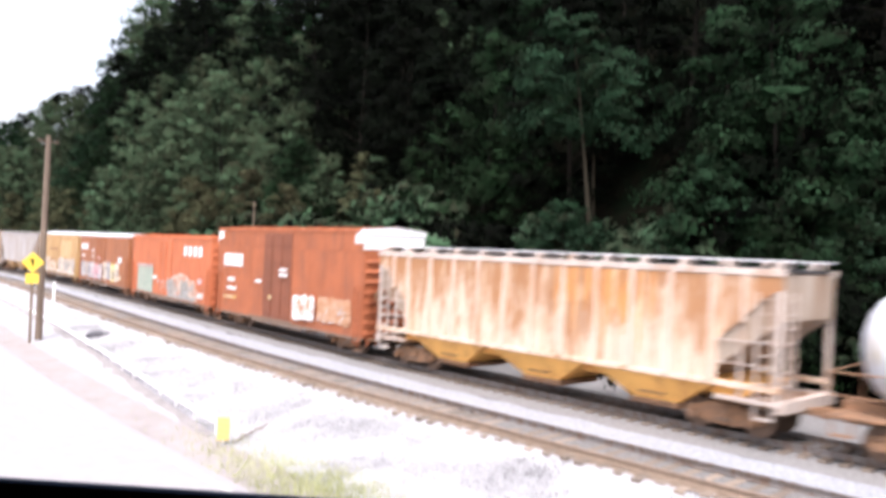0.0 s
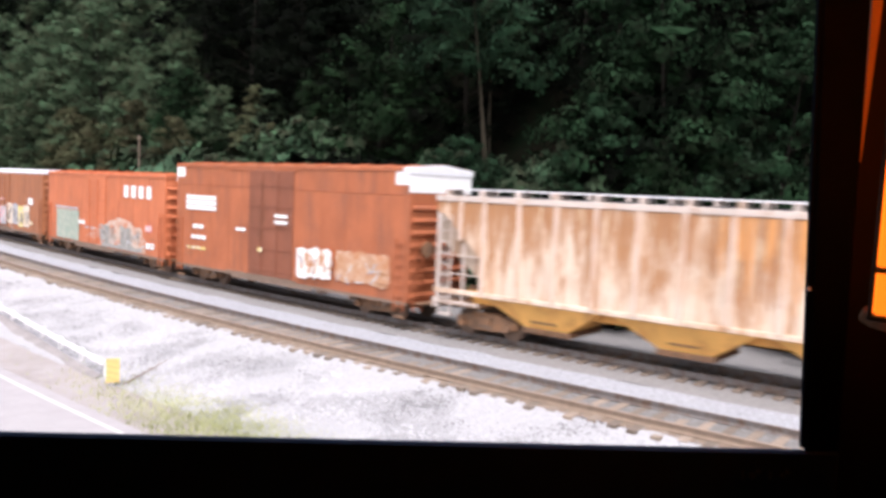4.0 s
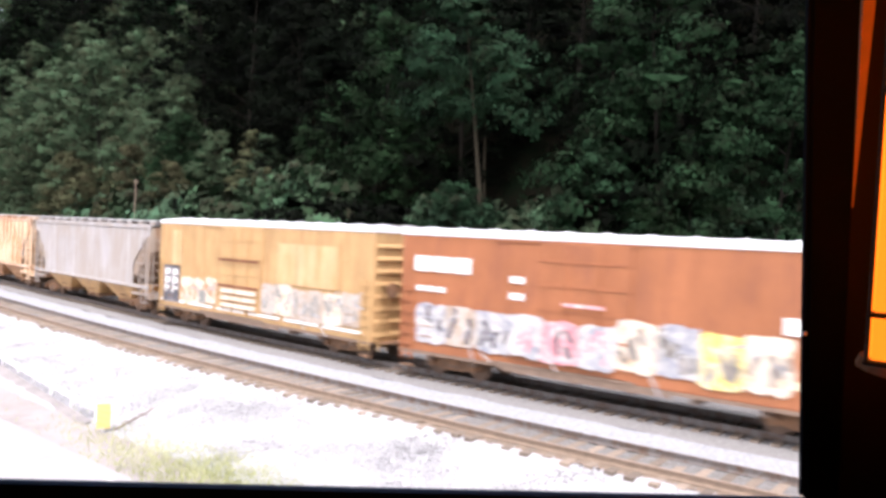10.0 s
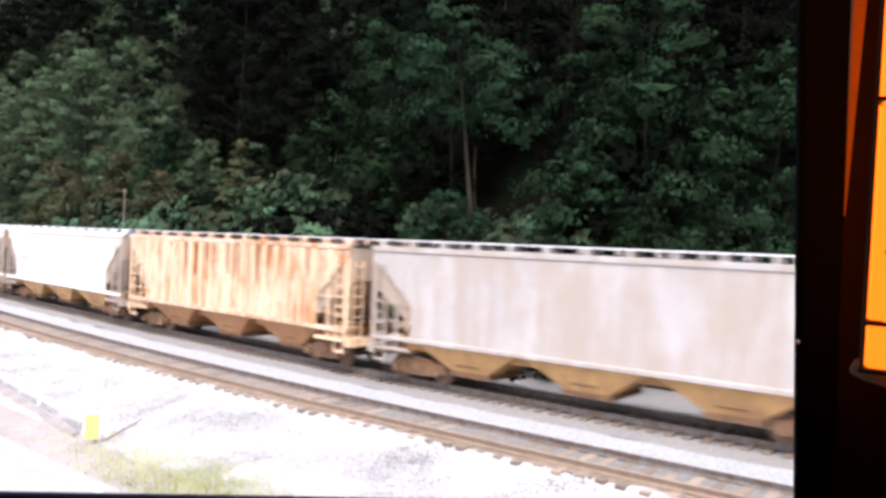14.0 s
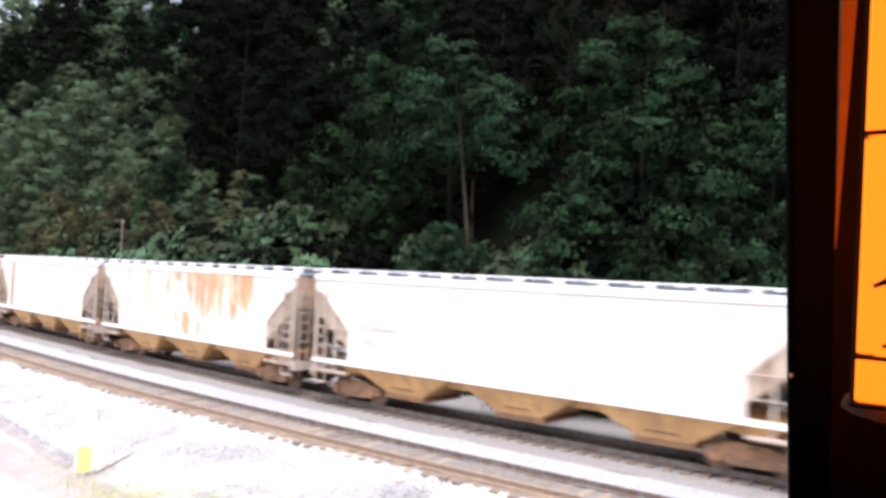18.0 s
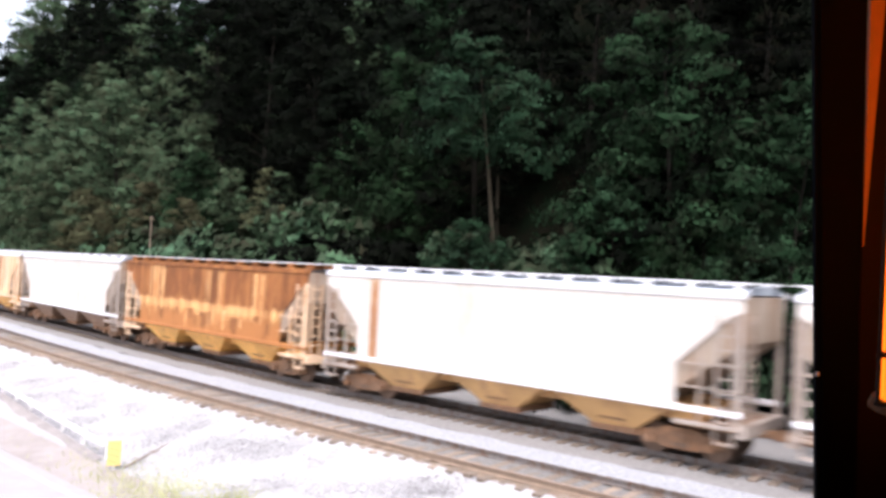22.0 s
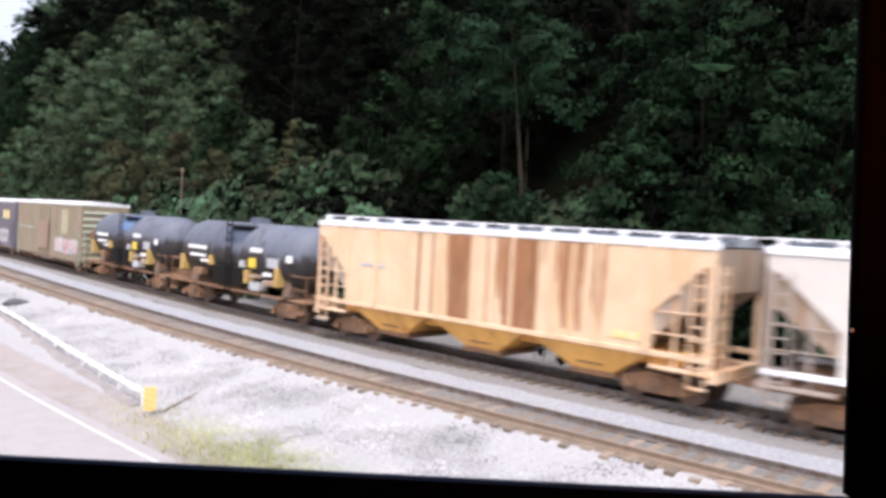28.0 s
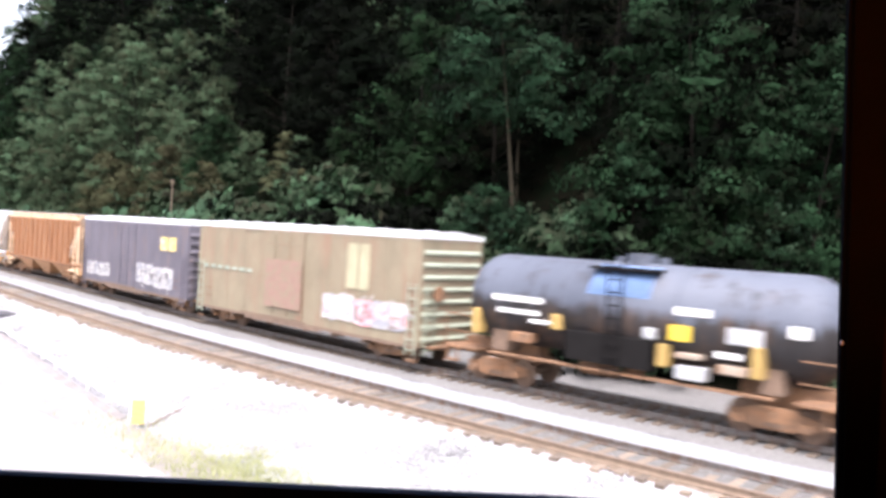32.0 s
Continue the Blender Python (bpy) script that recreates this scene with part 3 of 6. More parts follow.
def lamp():
    table = tagged(new("side_table"), "dark low side table beside the television", "table")
    table.matrix_basis = ROOM
    part("tabletop", solid((0.30, 1.25, 0.45, 0.985, -0.50, -0.47)), M["wall"], table, bevel=0.005)
    for x in (0.34, 1.21):
        for y in (0.49, 0.88):
            part("leg", solid((x - 0.02, x + 0.02, y - 0.02, y + 0.02, -1.3, -0.50)), M["wall"], table)
    la = tagged(new("table_lamp"), "lit table lamp with amber glass panels and dark seams", "lamp")
    la.matrix_basis = ROOM @ pose(0.600, 0.6625, -0.466, 0, 0, -42.6)
    # a four-sided shade, narrowing upwards
    zb, zt = 0.374, 0.974
    half_b, half_t = 0.1438, 0.1375
    rings = [(0.0, 1), (0.068, 1), (0.387, 1), (1.0, 1)]
    for side in range(4):
        for k in range(3):
            f0, f1 = rings[k][0], rings[k + 1][0]
            w0, w1 = half_b + (half_t - half_b) * f0, half_b + (half_t - half_b) * f1
            z0, z1 = zb + (zt - zb) * f0, zb + (zt - zb) * f1
            bm = bmesh.new()
            vs = [(-w0 + 0.004, -w0, z0 + 0.003), (w0 - 0.004, -w0, z0 + 0.003), (w1 - 0.004, -w1, z1 - 0.003), (-w1 + 0.004, -w1, z1 - 0.003)]
            f = bm.faces.new([bm.verts.new(v) for v in vs])
            bmesh.ops.solidify(bm, geom=[f], thickness=0.004)
            part("shade_pane", bm, M["shade"], la, "glowing amber glass", at=pose(0, 0, 0, 0, 0, 90 * side))
        for f in (0.0, 0.068, 0.387, 1.0):
            w = half_b + (half_t - half_b) * f
            z = zb + (zt - zb) * f
            bm = bmesh.new()
            rod(bm, (-w, -w - 0.001, z), (w, -w - 0.001, z), 0.0022, 6)
            part("seam", bm, M["came"], la, at=pose(0, 0, 0, 0, 0, 90 * side))
        bm = bmesh.new()
        rod(bm, (-half_b, -half_b, zb), (-half_t, -half_t, zt), 0.002, 6)
        part("corner_strip", bm, M["came"], la, at=pose(0, 0, 0, 0, 0, 90 * side))
    for x, z, w in ((-0.112, 0.475, 0.034), (-0.104, 0.425, 0.034), (-0.05, 0.47, 0.06), (0.03, 0.43, 0.07), (0.1, 0.49, 0.06)):
        bm = bmesh.new()
        rod(bm, (x - w / 2, -0.148, z), (x, -0.148, z + 0.008), 0.0015, 6, 0.004)
        rod(bm, (x, -0.148, z + 0.008), (x + w / 2, -0.148, z - 0.005), 0.004, 6, 0.0015)
        part("branch_motif", bm, M["came"], la, "dark leafy twig on the glass")
    bm = bmesh.new()
    rod(bm, (0, 0, zb - 0.014), (0, 0, zb - 0.005), 0.180, 28, 0.176)
    part("rim", bm, M["brass"], la, "brassy rim below the shade")
    bm = bmesh.new()
    rod(bm, (0, 0, 0.02), (0, 0, zb - 0.02), 0.03, 12)
    rod(bm, (0, 0, 0.0), (0, 0, 0.03), 0.11, 20, 0.08)
    part("base", bm, M["came"], la)
    # Tapered strip stands in for a wedge of lamplight on the wall.
    bm = bmesh.new()
    prism(bm, [(0.5715, 0.06), (0.573, 0.06), (0.613, 0.75), (0.5715, 0.75)], 0.992, 1.003)
    tagged(part("trim", bm, M["wood"], None, at=ROOM), "tapered strip on the wall, shaped and coloured as lamplight", "trim", kind="structure")


room()
television()
lamp()

# ---- railway cars: x ahead (the way they roll), y away from the camera, z up from the rail ----
def truck_meshes():
    k = {}
    bm = bmesh.new()
    out = [(-1.15, 0.36), (-1.15, 0.62), (-0.75, 0.66), (-0.45, 0.80), (0.45, 0.80), (0.75, 0.66), (1.15, 0.62), (1.15, 0.36), (0.78, 0.33), (0.42, 0.22), (-0.42, 0.22), (-0.78, 0.33)]
    prism(bm, out, -0.07, 0.07)
    k["side_frame"] = mesh_of(bm, "side_frame", M["iron"], bevel=0.015)
    k["truck"] = mesh_of(solid((-0.22, 0.22, -1.15, 1.15, 0.42, 0.70), (-0.18, 0.18, -0.3, 0.3, 0.70, 0.86)), "truck", M["iron"], bevel=0.01)
    bm = bmesh.new()
    for y0, y1, r0, r1 in ((-0.07, 0.055, 0.42, 0.42), (0.055, 0.08, 0.455, 0.45)):
        rod(bm, (0, y0, 0), (0, y1, 0), r0, 20, r1)
    rod(bm, (0, -0.10, 0), (0, -0.07, 0), 0.13, 12, 0.16)
    for bolt in range(3):
        q = bolt * math.tau / 3
        rod(bm, (0.07 * math.cos(q), -0.115, 0.07 * math.sin(q)), (0.07 * math.cos(q), -0.10, 0.07 * math.sin(q)), 0.02, 6)
    k["wheel"] = mesh_of(bm, "wheel", M["wheel"])
    bm = bmesh.new()
    rod(bm, (0, -1.05, 0.42), (0, 1.05, 0.42), 0.08, 10)
    k["axle"] = mesh_of(bm, "axle", M["wheel"])
    bm = bmesh.new()
    for x in (-0.16, 0.0, 0.16):
        rod(bm, (x, 0, 0.30), (x, 0, 0.50), 0.065, 8)
    k["spring"] = mesh_of(bm, "spring", M["underframe"])
    bm = bmesh.new()
    rod(bm, (-0.15, 0, 0), (0.15, 0, 0), 0.13, 10)
    k["bearing"] = mesh_of(bm, "bearing", M["iron"])
    bm = bmesh.new()
    box(bm, -0.35, 0.25, -0.10, 0.10, 0.72, 0.92)
    box(bm, 0.20, 0.52, -0.16, 0.14, 0.70, 0.98)
    k["coupler"] = mesh_of(bm, "coupler", M["iron"], bevel=0.02)
    return k


TRUCK = truck_meshes()
WHEELS = []


def add_trucks(car, half, wheelbase=0.86):
    for x in (-half, half):
        tr = hang("truck", TRUCK["truck"], car, pose(x, 0, 0))
        for y in (-1.0, 1.0):
            hang("side_frame", TRUCK["side_frame"], tr, pose(0, y, 0))
            hang("spring", TRUCK["spring"], tr, pose(0, y * 1.06, 0))
            for dx in (-wheelbase, wheelbase):
                hang("bearing", TRUCK["bearing"], tr, pose(dx, y * 1.1, 0.42, 0, 0, 90))
        for dx in (-wheelbase, wheelbase):
            hang("axle", TRUCK["axle"], tr, pose(dx, 0, 0))
            for y, turn in ((-0.75, 0), (0.75, 180)):
                WHEELS.append((hang("wheel", TRUCK["wheel"], tr, pose(dx, y, 0.42, 0, 0, turn)), dx, y, turn))


def add_couplers(car, end):
    hang("coupler", TRUCK["coupler"], car, pose(end - 0.35, 0, 0))
    hang("coupler", TRUCK["coupler"], car, pose(-end + 0.35, 0, 0, 0, 0, 180))


def ladder_mesh(name, height, width, rungs, mat, axis="x", side=False):
    bm = bmesh.new()
    for d in (-width / 2, width / 2):
        box(bm, d - 0.025, d + 0.025, -0.03, 0.01, 0, height)
    for i in range(rungs):
        z = (i + 0.5) * height / rungs
        box(bm, -width / 2, width / 2, -0.055, -0.02, z - 0.018, z + 0.018)
    return mesh_of(bm, name, mat)


def bars(car, x, z, w, h, mat, n=1, gap=0.06, y=-1.6, name="lettering", label=""):
    """A row of plain bars in place of lettering."""
    bw = (w - gap * (n - 1)) / n
    for i in range(n):
        x0 = x + i * (bw + gap)
        part(name, solid((x0, x0 + bw, y - 0.006, y, z, z + h)), mat, car, label)


def blob_letter(rng, w, h):
    """The rounded outline of one sprayed letter."""
    pts = []
    n = 20
    for k in range(n):
        a = (k + 0.5) * math.tau / n
        r = 1.0 + 0.05 * math.sin(3 * a + rng.uniform(0, 6)) + rng.uniform(-0.06, 0.06)
        c, s = math.cos(a), math.sin(a)
        q = (abs(c) ** 8 + abs(s) ** 8) ** -0.125
        pts.append((c * q * w / 2 * r * 0.9, s * q * h / 2 * r * 0.9))
    return pts


SPRAY = {}


def spray(key, colour, second, cut=(0.45, 0.6)):
    if key not in SPRAY:
        SPRAY[key] = material("spray_" + key, colour, rough=0.5, scale=3.5, vary=0.15, fine=14, bump=0.0, second=second, cut=cut)
    return SPRAY[key]


def graffiti(car, x0, x1, z0, z1, n, fills, edge, seed, y=-1.606):
    """Sprayed letters: a ragged ground of paint, crossed by a few bold strokes and thin bright ones."""
    rng = random.Random(seed)
    w = (x1 - x0) / n
    h = z1 - z0

    def stroke(bm, p, q, wd, at):
        dx, dz = q[0] - p[0], q[1] - p[1]
        ln = math.hypot(dx, dz) or 1.0
        ox, oz = -dz / ln * wd / 2, dx / ln * wd / 2
        prism(bm, [(p[0] + ox, p[1] + oz), (q[0] + ox, q[1] + oz), (q[0] - ox, q[1] - oz), (p[0] - ox, p[1] - oz)], at - 0.0015, at)
    for i in range(n):
        cx, cz = x0 + w * (i + 0.5), (z0 + z1) / 2 + rng.uniform(-0.06, 0.06)
        fill = fills[i % len(fills)]
        dark = edge if edge is not fill else SPRAY["dark"]
        bm = bmesh.new()
        prism(bm, [(cx + u, cz + v) for u, v in blob_letter(rng, w * 1.18, h)], y - 0.003, y)
        g = part("graffiti_letter", bm, fill, car, "sprayed graffiti letter")
        for k in range(5):
            px, pz = cx + rng.uniform(-0.42, 0.42) * w, cz + rng.uniform(-0.36, 0.1) * h
            bm = bmesh.new()
            stroke(bm, (px, pz), (px + rng.uniform(-0.22, 0.22) * w, pz + rng.uniform(0.2, 0.38) * h), 0.08 * h + 0.04, y - 0.004 - 0.002 * k)
            part("spray_stroke", bm, dark, g)
        for k in range(3):
            p = (cx + rng.uniform(-0.5, 0.4) * w, cz + rng.uniform(-0.5, 0.4) * h)
            bm = bmesh.new()
            stroke(bm, p, (p[0] + rng.uniform(0.1, 0.5) * w, p[1] + rng.uniform(-0.35, 0.35) * h), 0.06, y - 0.014 - 0.002 * k)
            part("spray_line", bm, SPRAY["white"], g)


def rust_runs(car, mat, seed, n, mid, spread, top_z=4.31, tall=(0.4, 1.7), wide=(0.12, 0.5), y=-1.586, low=1.51):
    """Runs of rust down a side sheet, crowded round one place."""
    rng = random.Random(seed)
    for k in range(n):
        x = rng.gauss(mid, spread)
        if abs(x) > 5.9:
            continue
        wd, high = rng.uniform(*wide), rng.uniform(*tall)
        t = top_z - (0.0 if top_z > 4 else rng.uniform(0, 0.5))
        b = max(low, t - high)
        high = t - b
        bm = bmesh.new()
        prism(bm, [(x, t), (x + wd, t), (x + wd * rng.uniform(0.8, 1.1), t - high * 0.5), (x + wd * 0.7, b), (x + wd * 0.35, b + 0.04), (x - wd * 0.1, t - high * 0.6)], y - 0.002 - 0.0005 * k, y + 0.001)
        part("rust_run", bm, mat, car, "run of rust")


def boxcar(name_label, length, top, paint, roof_mat, door_mat=None, end_top=None, rib_mat=None, seams=10, door=(0.36, 0.56), sill=0.76, tier=None):
    """length over the couplers. Returns the car and the body's half length."""
    car = tagged(new("boxcar"), name_label, "railway car", group="cars of the freight train")
    a = length / 2 - 0.62
    W = 1.55
    part("body", solid((-a, a, -W, W, sill, top - 0.18)), paint, car, bevel=0.02)
    # gabled roof with cross seams
    bm = bmesh.new()
    prism_x(bm, [(-W - 0.04, top - 0.25), (W + 0.04, top - 0.25), (W + 0.04, top - 0.13), (0, top + 0.02), (-W - 0.04, top - 0.13)], -a - 0.03, a + 0.03)
    roof = part("roof", bm, roof_mat, car)
    seam = bmesh.new()
    prism_x(seam, [(-W - 0.02, top - 0.13), (0, top + 0.02), (W + 0.02, top - 0.13), (W + 0.02, top - 0.09), (0, top + 0.06), (-W - 0.02, top - 0.09)], -0.035, 0.035)
    me = mesh_of(seam, "roof_seam", roof_mat)
    n = int(2 * a / 1.25)
    for i in range(n + 1):
        hang("roof_seam", me, roof, pose(-a + i * 2 * a / n, 0, 0))
    # side panels between the seams
    d0, d1 = -a + door[0] * 2 * a, -a + door[1] * 2 * a
    for y, turn in ((-W, 0), (W, 180)):
        lo, hi = (d0, d1) if turn == 0 else (-d1, -d0)
        for e0, e1 in ((-a, lo), (hi, a)):
            k = max(2, round((e1 - e0) / (2 * a) * seams))
            w = (e1 - e0) / k
            tiers = [(sill + 0.06, top - 0.26)] if not tier else [(sill + 0.06, tier - 0.025), (tier + 0.025, top - 0.26)]
            for z0, z1 in tiers:
                me = mesh_of(solid((0.012, w - 0.012, -0.014, 0.0, z0, z1)), "side_panel", paint, bevel=0.004)
                for i in range(k):
                    x = e0 + i * w
                    hang("side_panel", me, car, pose(x, y, 0) if turn == 0 else pose(-x, y, 0, 0, 0, 180))
        half = (d1 - d0) / 2
        dm = door_mat or paint
        dr = part("door", solid((-half + 0.03, half - 0.03, -0.055, 0.0, sill + 0.12, top - 0.34)), dm, car, "sliding plug door", at=pose(lo + half, y, 0) if turn == 0 else pose((-d0 - d1) / 2, y, 0, 0, 0, 180), bevel=0.01)
        for i in range(5):
            z = sill + 0.35 + i * (top - sill - 0.8) / 4.6
            part("door_rib", solid((-half + 0.06, half - 0.06, -0.075, -0.055, z, z + 0.06)), dm, dr)
        for dx in (-half * 0.35, half * 0.35):
            bm = bmesh.new()
            rod(bm, (dx, -0.09, sill + 0.2), (dx, -0.09, top - 0.45), 0.025, 8)
            part("door_rod", bm, dm, dr)
        for z in (sill + 0.06, top - 0.30):
            part("door_track", solid((lo - 1.6, hi + 0.2, y - 0.05 if turn == 0 else y, y if turn == 0 else y + 0.05, z - 0.04, z + 0.04)) if turn == 0 else solid((-d1 - 0.2, -d0 + 1.6, y, y + 0.05, z - 0.04, z + 0.04)), M["underframe"] if z < 2 else paint, car)
        part("side_sill", solid((-a, a, y - 0.03, y + 0.03, sill - 0.07, sill + 0.03), (lo - 1.2, hi + 1.2, y - 0.03, y + 0.03, sill - 0.17, sill - 0.07)), M["underframe"], car)
    part("underframe", solid((-a + 0.2, a - 0.2, -0.35, 0.35, 0.55, sill), *[(x - 0.09, x + 0.09, -1.45, 1.45, sill - 0.25, sill) for x in np.linspace(-a + 1.2, a - 1.2, 8)]), M["underframe"], car)
    # corrugated ends
    rm = rib_mat or paint
    rib = bmesh.new()
    prism(rib, [(0, 0.0), (0.075, 0.05), (0.075, 0.11), (0, 0.20)], -W + 0.12, W - 0.12)
    me = mesh_of(rib, "end_rib", rm)
    for sgn in (1, -1):
        k = 8
        for i in range(k):
            z = sill + 0.15 + i * (top - 0.55 - sill - (0.75 if end_top else 0)) / k
            hang("end_rib", me, car, pose(sgn * a, 0, z, 0, 0, 0 if sgn > 0 else 180))
        if end_top:
            part("end_panel", solid((sgn * a - 0.02, sgn * a + 0.02, -W - 0.02, W + 0.02, top - 0.95, top - 0.12)) if sgn > 0 else solid((-a - 0.02, -a + 0.02, -W - 0.02, W + 0.02, top - 0.95, top - 0.12)), end_top, car, "white painted upper end")
            part("corner_panel", solid((sgn * (a - 0.35) - 0.35, sgn * (a - 0.35) + 0.33, -W - 0.022, -W, top - 0.70, top - 0.16)), end_top, car, "white painted corner")
        lad = ladder_mesh("ladder", 2.5, 0.42, 7, rm)
        hang("ladder", lad, car, pose(sgn * (a - 0.35), -W - 0.03, sill - 0.3))
        hang("ladder", lad, car, pose(sgn * (a + 0.09), -1.1, sill - 0.3, 0, 0, 90 * sgn))
        part("step", solid((sgn * (a - 0.35) - 0.25, sgn * (a - 0.35) + 0.25, -W - 0.02, -W + 0.12, sill - 0.52, sill - 0.47)), M["iron"], car)
        part("crossover_board", solid((sgn * a - 0.0, sgn * a + 0.35, -1.2, 1.2, sill - 0.03, sill + 0.02) if sgn > 0 else (-a - 0.35, -a, -1.2, 1.2, sill - 0.03, sill + 0.02)), M["iron"], car)
    bm = bmesh.new()
    rod(bm, (a + 0.10, -0.75, 2.6), (a + 0.16, -0.75, 2.6), 0.28, 16)
    part("brake_wheel", bm, M["iron"], car)
    # brake gear and grab irons
    bm = bmesh.new()
    rod(bm, (-1.4, -0.75, 0.72), (-0.5, -0.75, 0.72), 0.2, 12)
    part("air_reservoir", bm, M["iron"], car)
    bm = bmesh.new()
    rod(bm, (-a + 2.4, -0.9, 0.66), (a - 2.4, -0.9, 0.66), 0.03, 6)
    part("brake_rod", bm, M["iron"], car)
    for x in (-a + 1.2, a - 1.2):
        for z in (1.3, 1.65):
            bm = bmesh.new()
            rod(bm, (x - 0.25, -W - 0.07, z), (x + 0.25, -W - 0.07, z), 0.018, 6)
            part("grab_iron", bm, M["iron"], car)
    add_trucks(car, a - 2.0)
    add_couplers(car, length / 2)
    return car, a


def hopper(name_label, length, paint, bay_mat, ribs=0, top=4.75, rib_mat=None, top_mat=None, end_mat=None):
    car = tagged(new("hopper_car"), name_label, "railway car", group="cars of the freight train")
    a = length / 2 - 0.55
    W = 1.56
    zt, zb = top - 0.36, 1.47
    b = a - 1.75
    em = end_mat or paint
    # the slope-sheeted hull
    bm = bmesh.new()
    prism(bm, [(-a, zt), (a, zt), (a, 3.2), (a - 2.3, zb), (-a + 2.3, zb), (-a, 3.2)], -W + 0.05, W - 0.05)
    part("hull", bm, M["hull"], car)
    # side sheets with cut-away ends
    out = [(-a, zt), (-a, 4.0), (-a + 0.35, 3.85), (-a + 1.55, 2.75), (-b, 2.55), (-b, zb), (b, zb), (b, 2.55), (a - 1.55, 2.75), (a - 0.35, 3.85), (a, 4.0), (a, zt)]
    for y in (-W, W):
        bm = bmesh.new()
        prism(bm, out, y - 0.025, y + 0.025)
        part("side_sheet", bm, paint, car)
        part("top_chord", solid((-a - 0.05, a + 0.05, y - 0.06, y + 0.06, zt - 0.06, zt + 0.12)), top_mat or paint, car, bevel=0.015)
        part("side_sill", solid((-a, a, y - 0.07, y + 0.07, zb - 0.12, zb + 0.03)), paint if rib_mat else top_mat or paint, car, bevel=0.015)
        part("sill_beam", solid((-a, -b, y - 0.06, y + 0.06, 1.02, 1.12)), em, car)
        part("sill_beam", solid((b, a, y - 0.06, y + 0.06, 1.02, 1.12)), em, car)
    if ribs:
        me = mesh_of(solid((-0.055, 0.055, -0.11, 0.0, zb + 0.03, zt - 0.06)), "side_post", rib_mat or paint, bevel=0.015)
        short = mesh_of(solid((-0.05, 0.05, -0.10, 0.0, 3.1, zt - 0.06)), "end_post", rib_mat or paint)
        for i in range(ribs):
            x = -b + 0.15 + i * (2 * b - 0.3) / (ribs - 1)
            hang("side_post", me, car, pose(x, -W - 0.025, 0))
            hang("side_post", me, car, pose(x, W + 0.025, 0, 0, 0, 180))
        for x in (-a + 1.0, a - 1.0):
            hang("end_post", short, car, pose(x, -W - 0.025, 0))
    # roof, running boards and hatches
    bm = bmesh.new()
    pale = top_mat is M["roof_white"]
    rise = 0.22 if pale else 0.09
    pts = [(-W, zt + 0.05)] + [(W * math.sin(k), zt + 0.05 + rise * math.cos(k)) for k in np.linspace(-1.5, 1.5, 9)] + [(W, zt + 0.05)]
    prism_x(bm, pts[::-1], -a, a)
    part("roof", bm, M["roof_pale"] if pale else M["roof_grey"], car)
    for y in (-0.95, 0.95):
        part("running_board", solid((-a - 0.15, a + 0.15, y - 0.3, y + 0.3, top - 0.04, top)), M["roof_white"], car, "galvanised running board")
        for x in np.linspace(-a + 0.25, a - 0.25, 13):
            part("board_bracket", solid((float(x) - 0.06, float(x) + 0.06, y - 0.5 if y < 0 else y - 0.3, y + 0.3 if y < 0 else y + 0.5, top - 0.26, top - 0.04)), top_mat or paint, car)
    for x in np.linspace(-a + 1.4, a - 1.4, 10):
        bm = bmesh.new()
        rod(bm, (float(x), 0, zt + 0.10), (float(x), 0, zt + 0.17), 0.42, 14)
        part("hatch", bm, M["roof_grey"], car)
    # three bays, each narrowing to an outlet gate, and the ridges of the slope sheets between them
    bl = 2 * b / 3
    for i in range(3):
        c = -b + bl * (i + 0.5)
        bm = bmesh.new()
        levels = [(zb, 0.497, 1.46), (1.32, 0.46, 1.43), (0.54, 0.17, 1.02)]
        rings = [[bm.verts.new((c + sx * bl * wx, sy * wy, z)) for sx, sy in ((-1, -1), (1, -1), (1, 1), (-1, 1))] for z, wx, wy in levels]
        for p, q in zip(rings, rings[1:]):
            for k in range(4):
                bm.faces.new((p[k], p[(k + 1) % 4], q[(k + 1) % 4], q[k]))
        bm.faces.new(rings[0][::-1])
        bm.faces.new(rings[-1])
        bay = part("hopper_bay", bm, bay_mat, car, "sloping discharge bay", bevel=0.02)
        part("bay_flange", solid((c - bl * 0.10, c + bl * 0.10, -1.17, -1.10, 0.74, 0.79)), M["iron"], bay)
        part("outlet_gate", solid((c - bl * 0.19, c + bl * 0.19, -1.04, 1.04, 0.38, 0.56)), M["iron"], car, bevel=0.02)
        bm = bmesh.new()
        rod(bm, (c, -1.16, 0.46), (c, 1.16, 0.46), 0.05, 8)
        part("gate_bar", bm, M["iron"], car)
    for i in range(4):
        x = -b + bl * i
        bm = bmesh.new()
        prism(bm, [(x - 0.9, zb - 0.02), (x + 0.9, zb - 0.02), (x + 0.55, 1.02), (x - 0.55, 1.02)], -0.95, 0.95)
        part("slope_ridge", bm, bay_mat, car)
    # end frames: posts, ladders, platforms
    lad = ladder_mesh("ladder", 2.9, 0.42, 8, em)
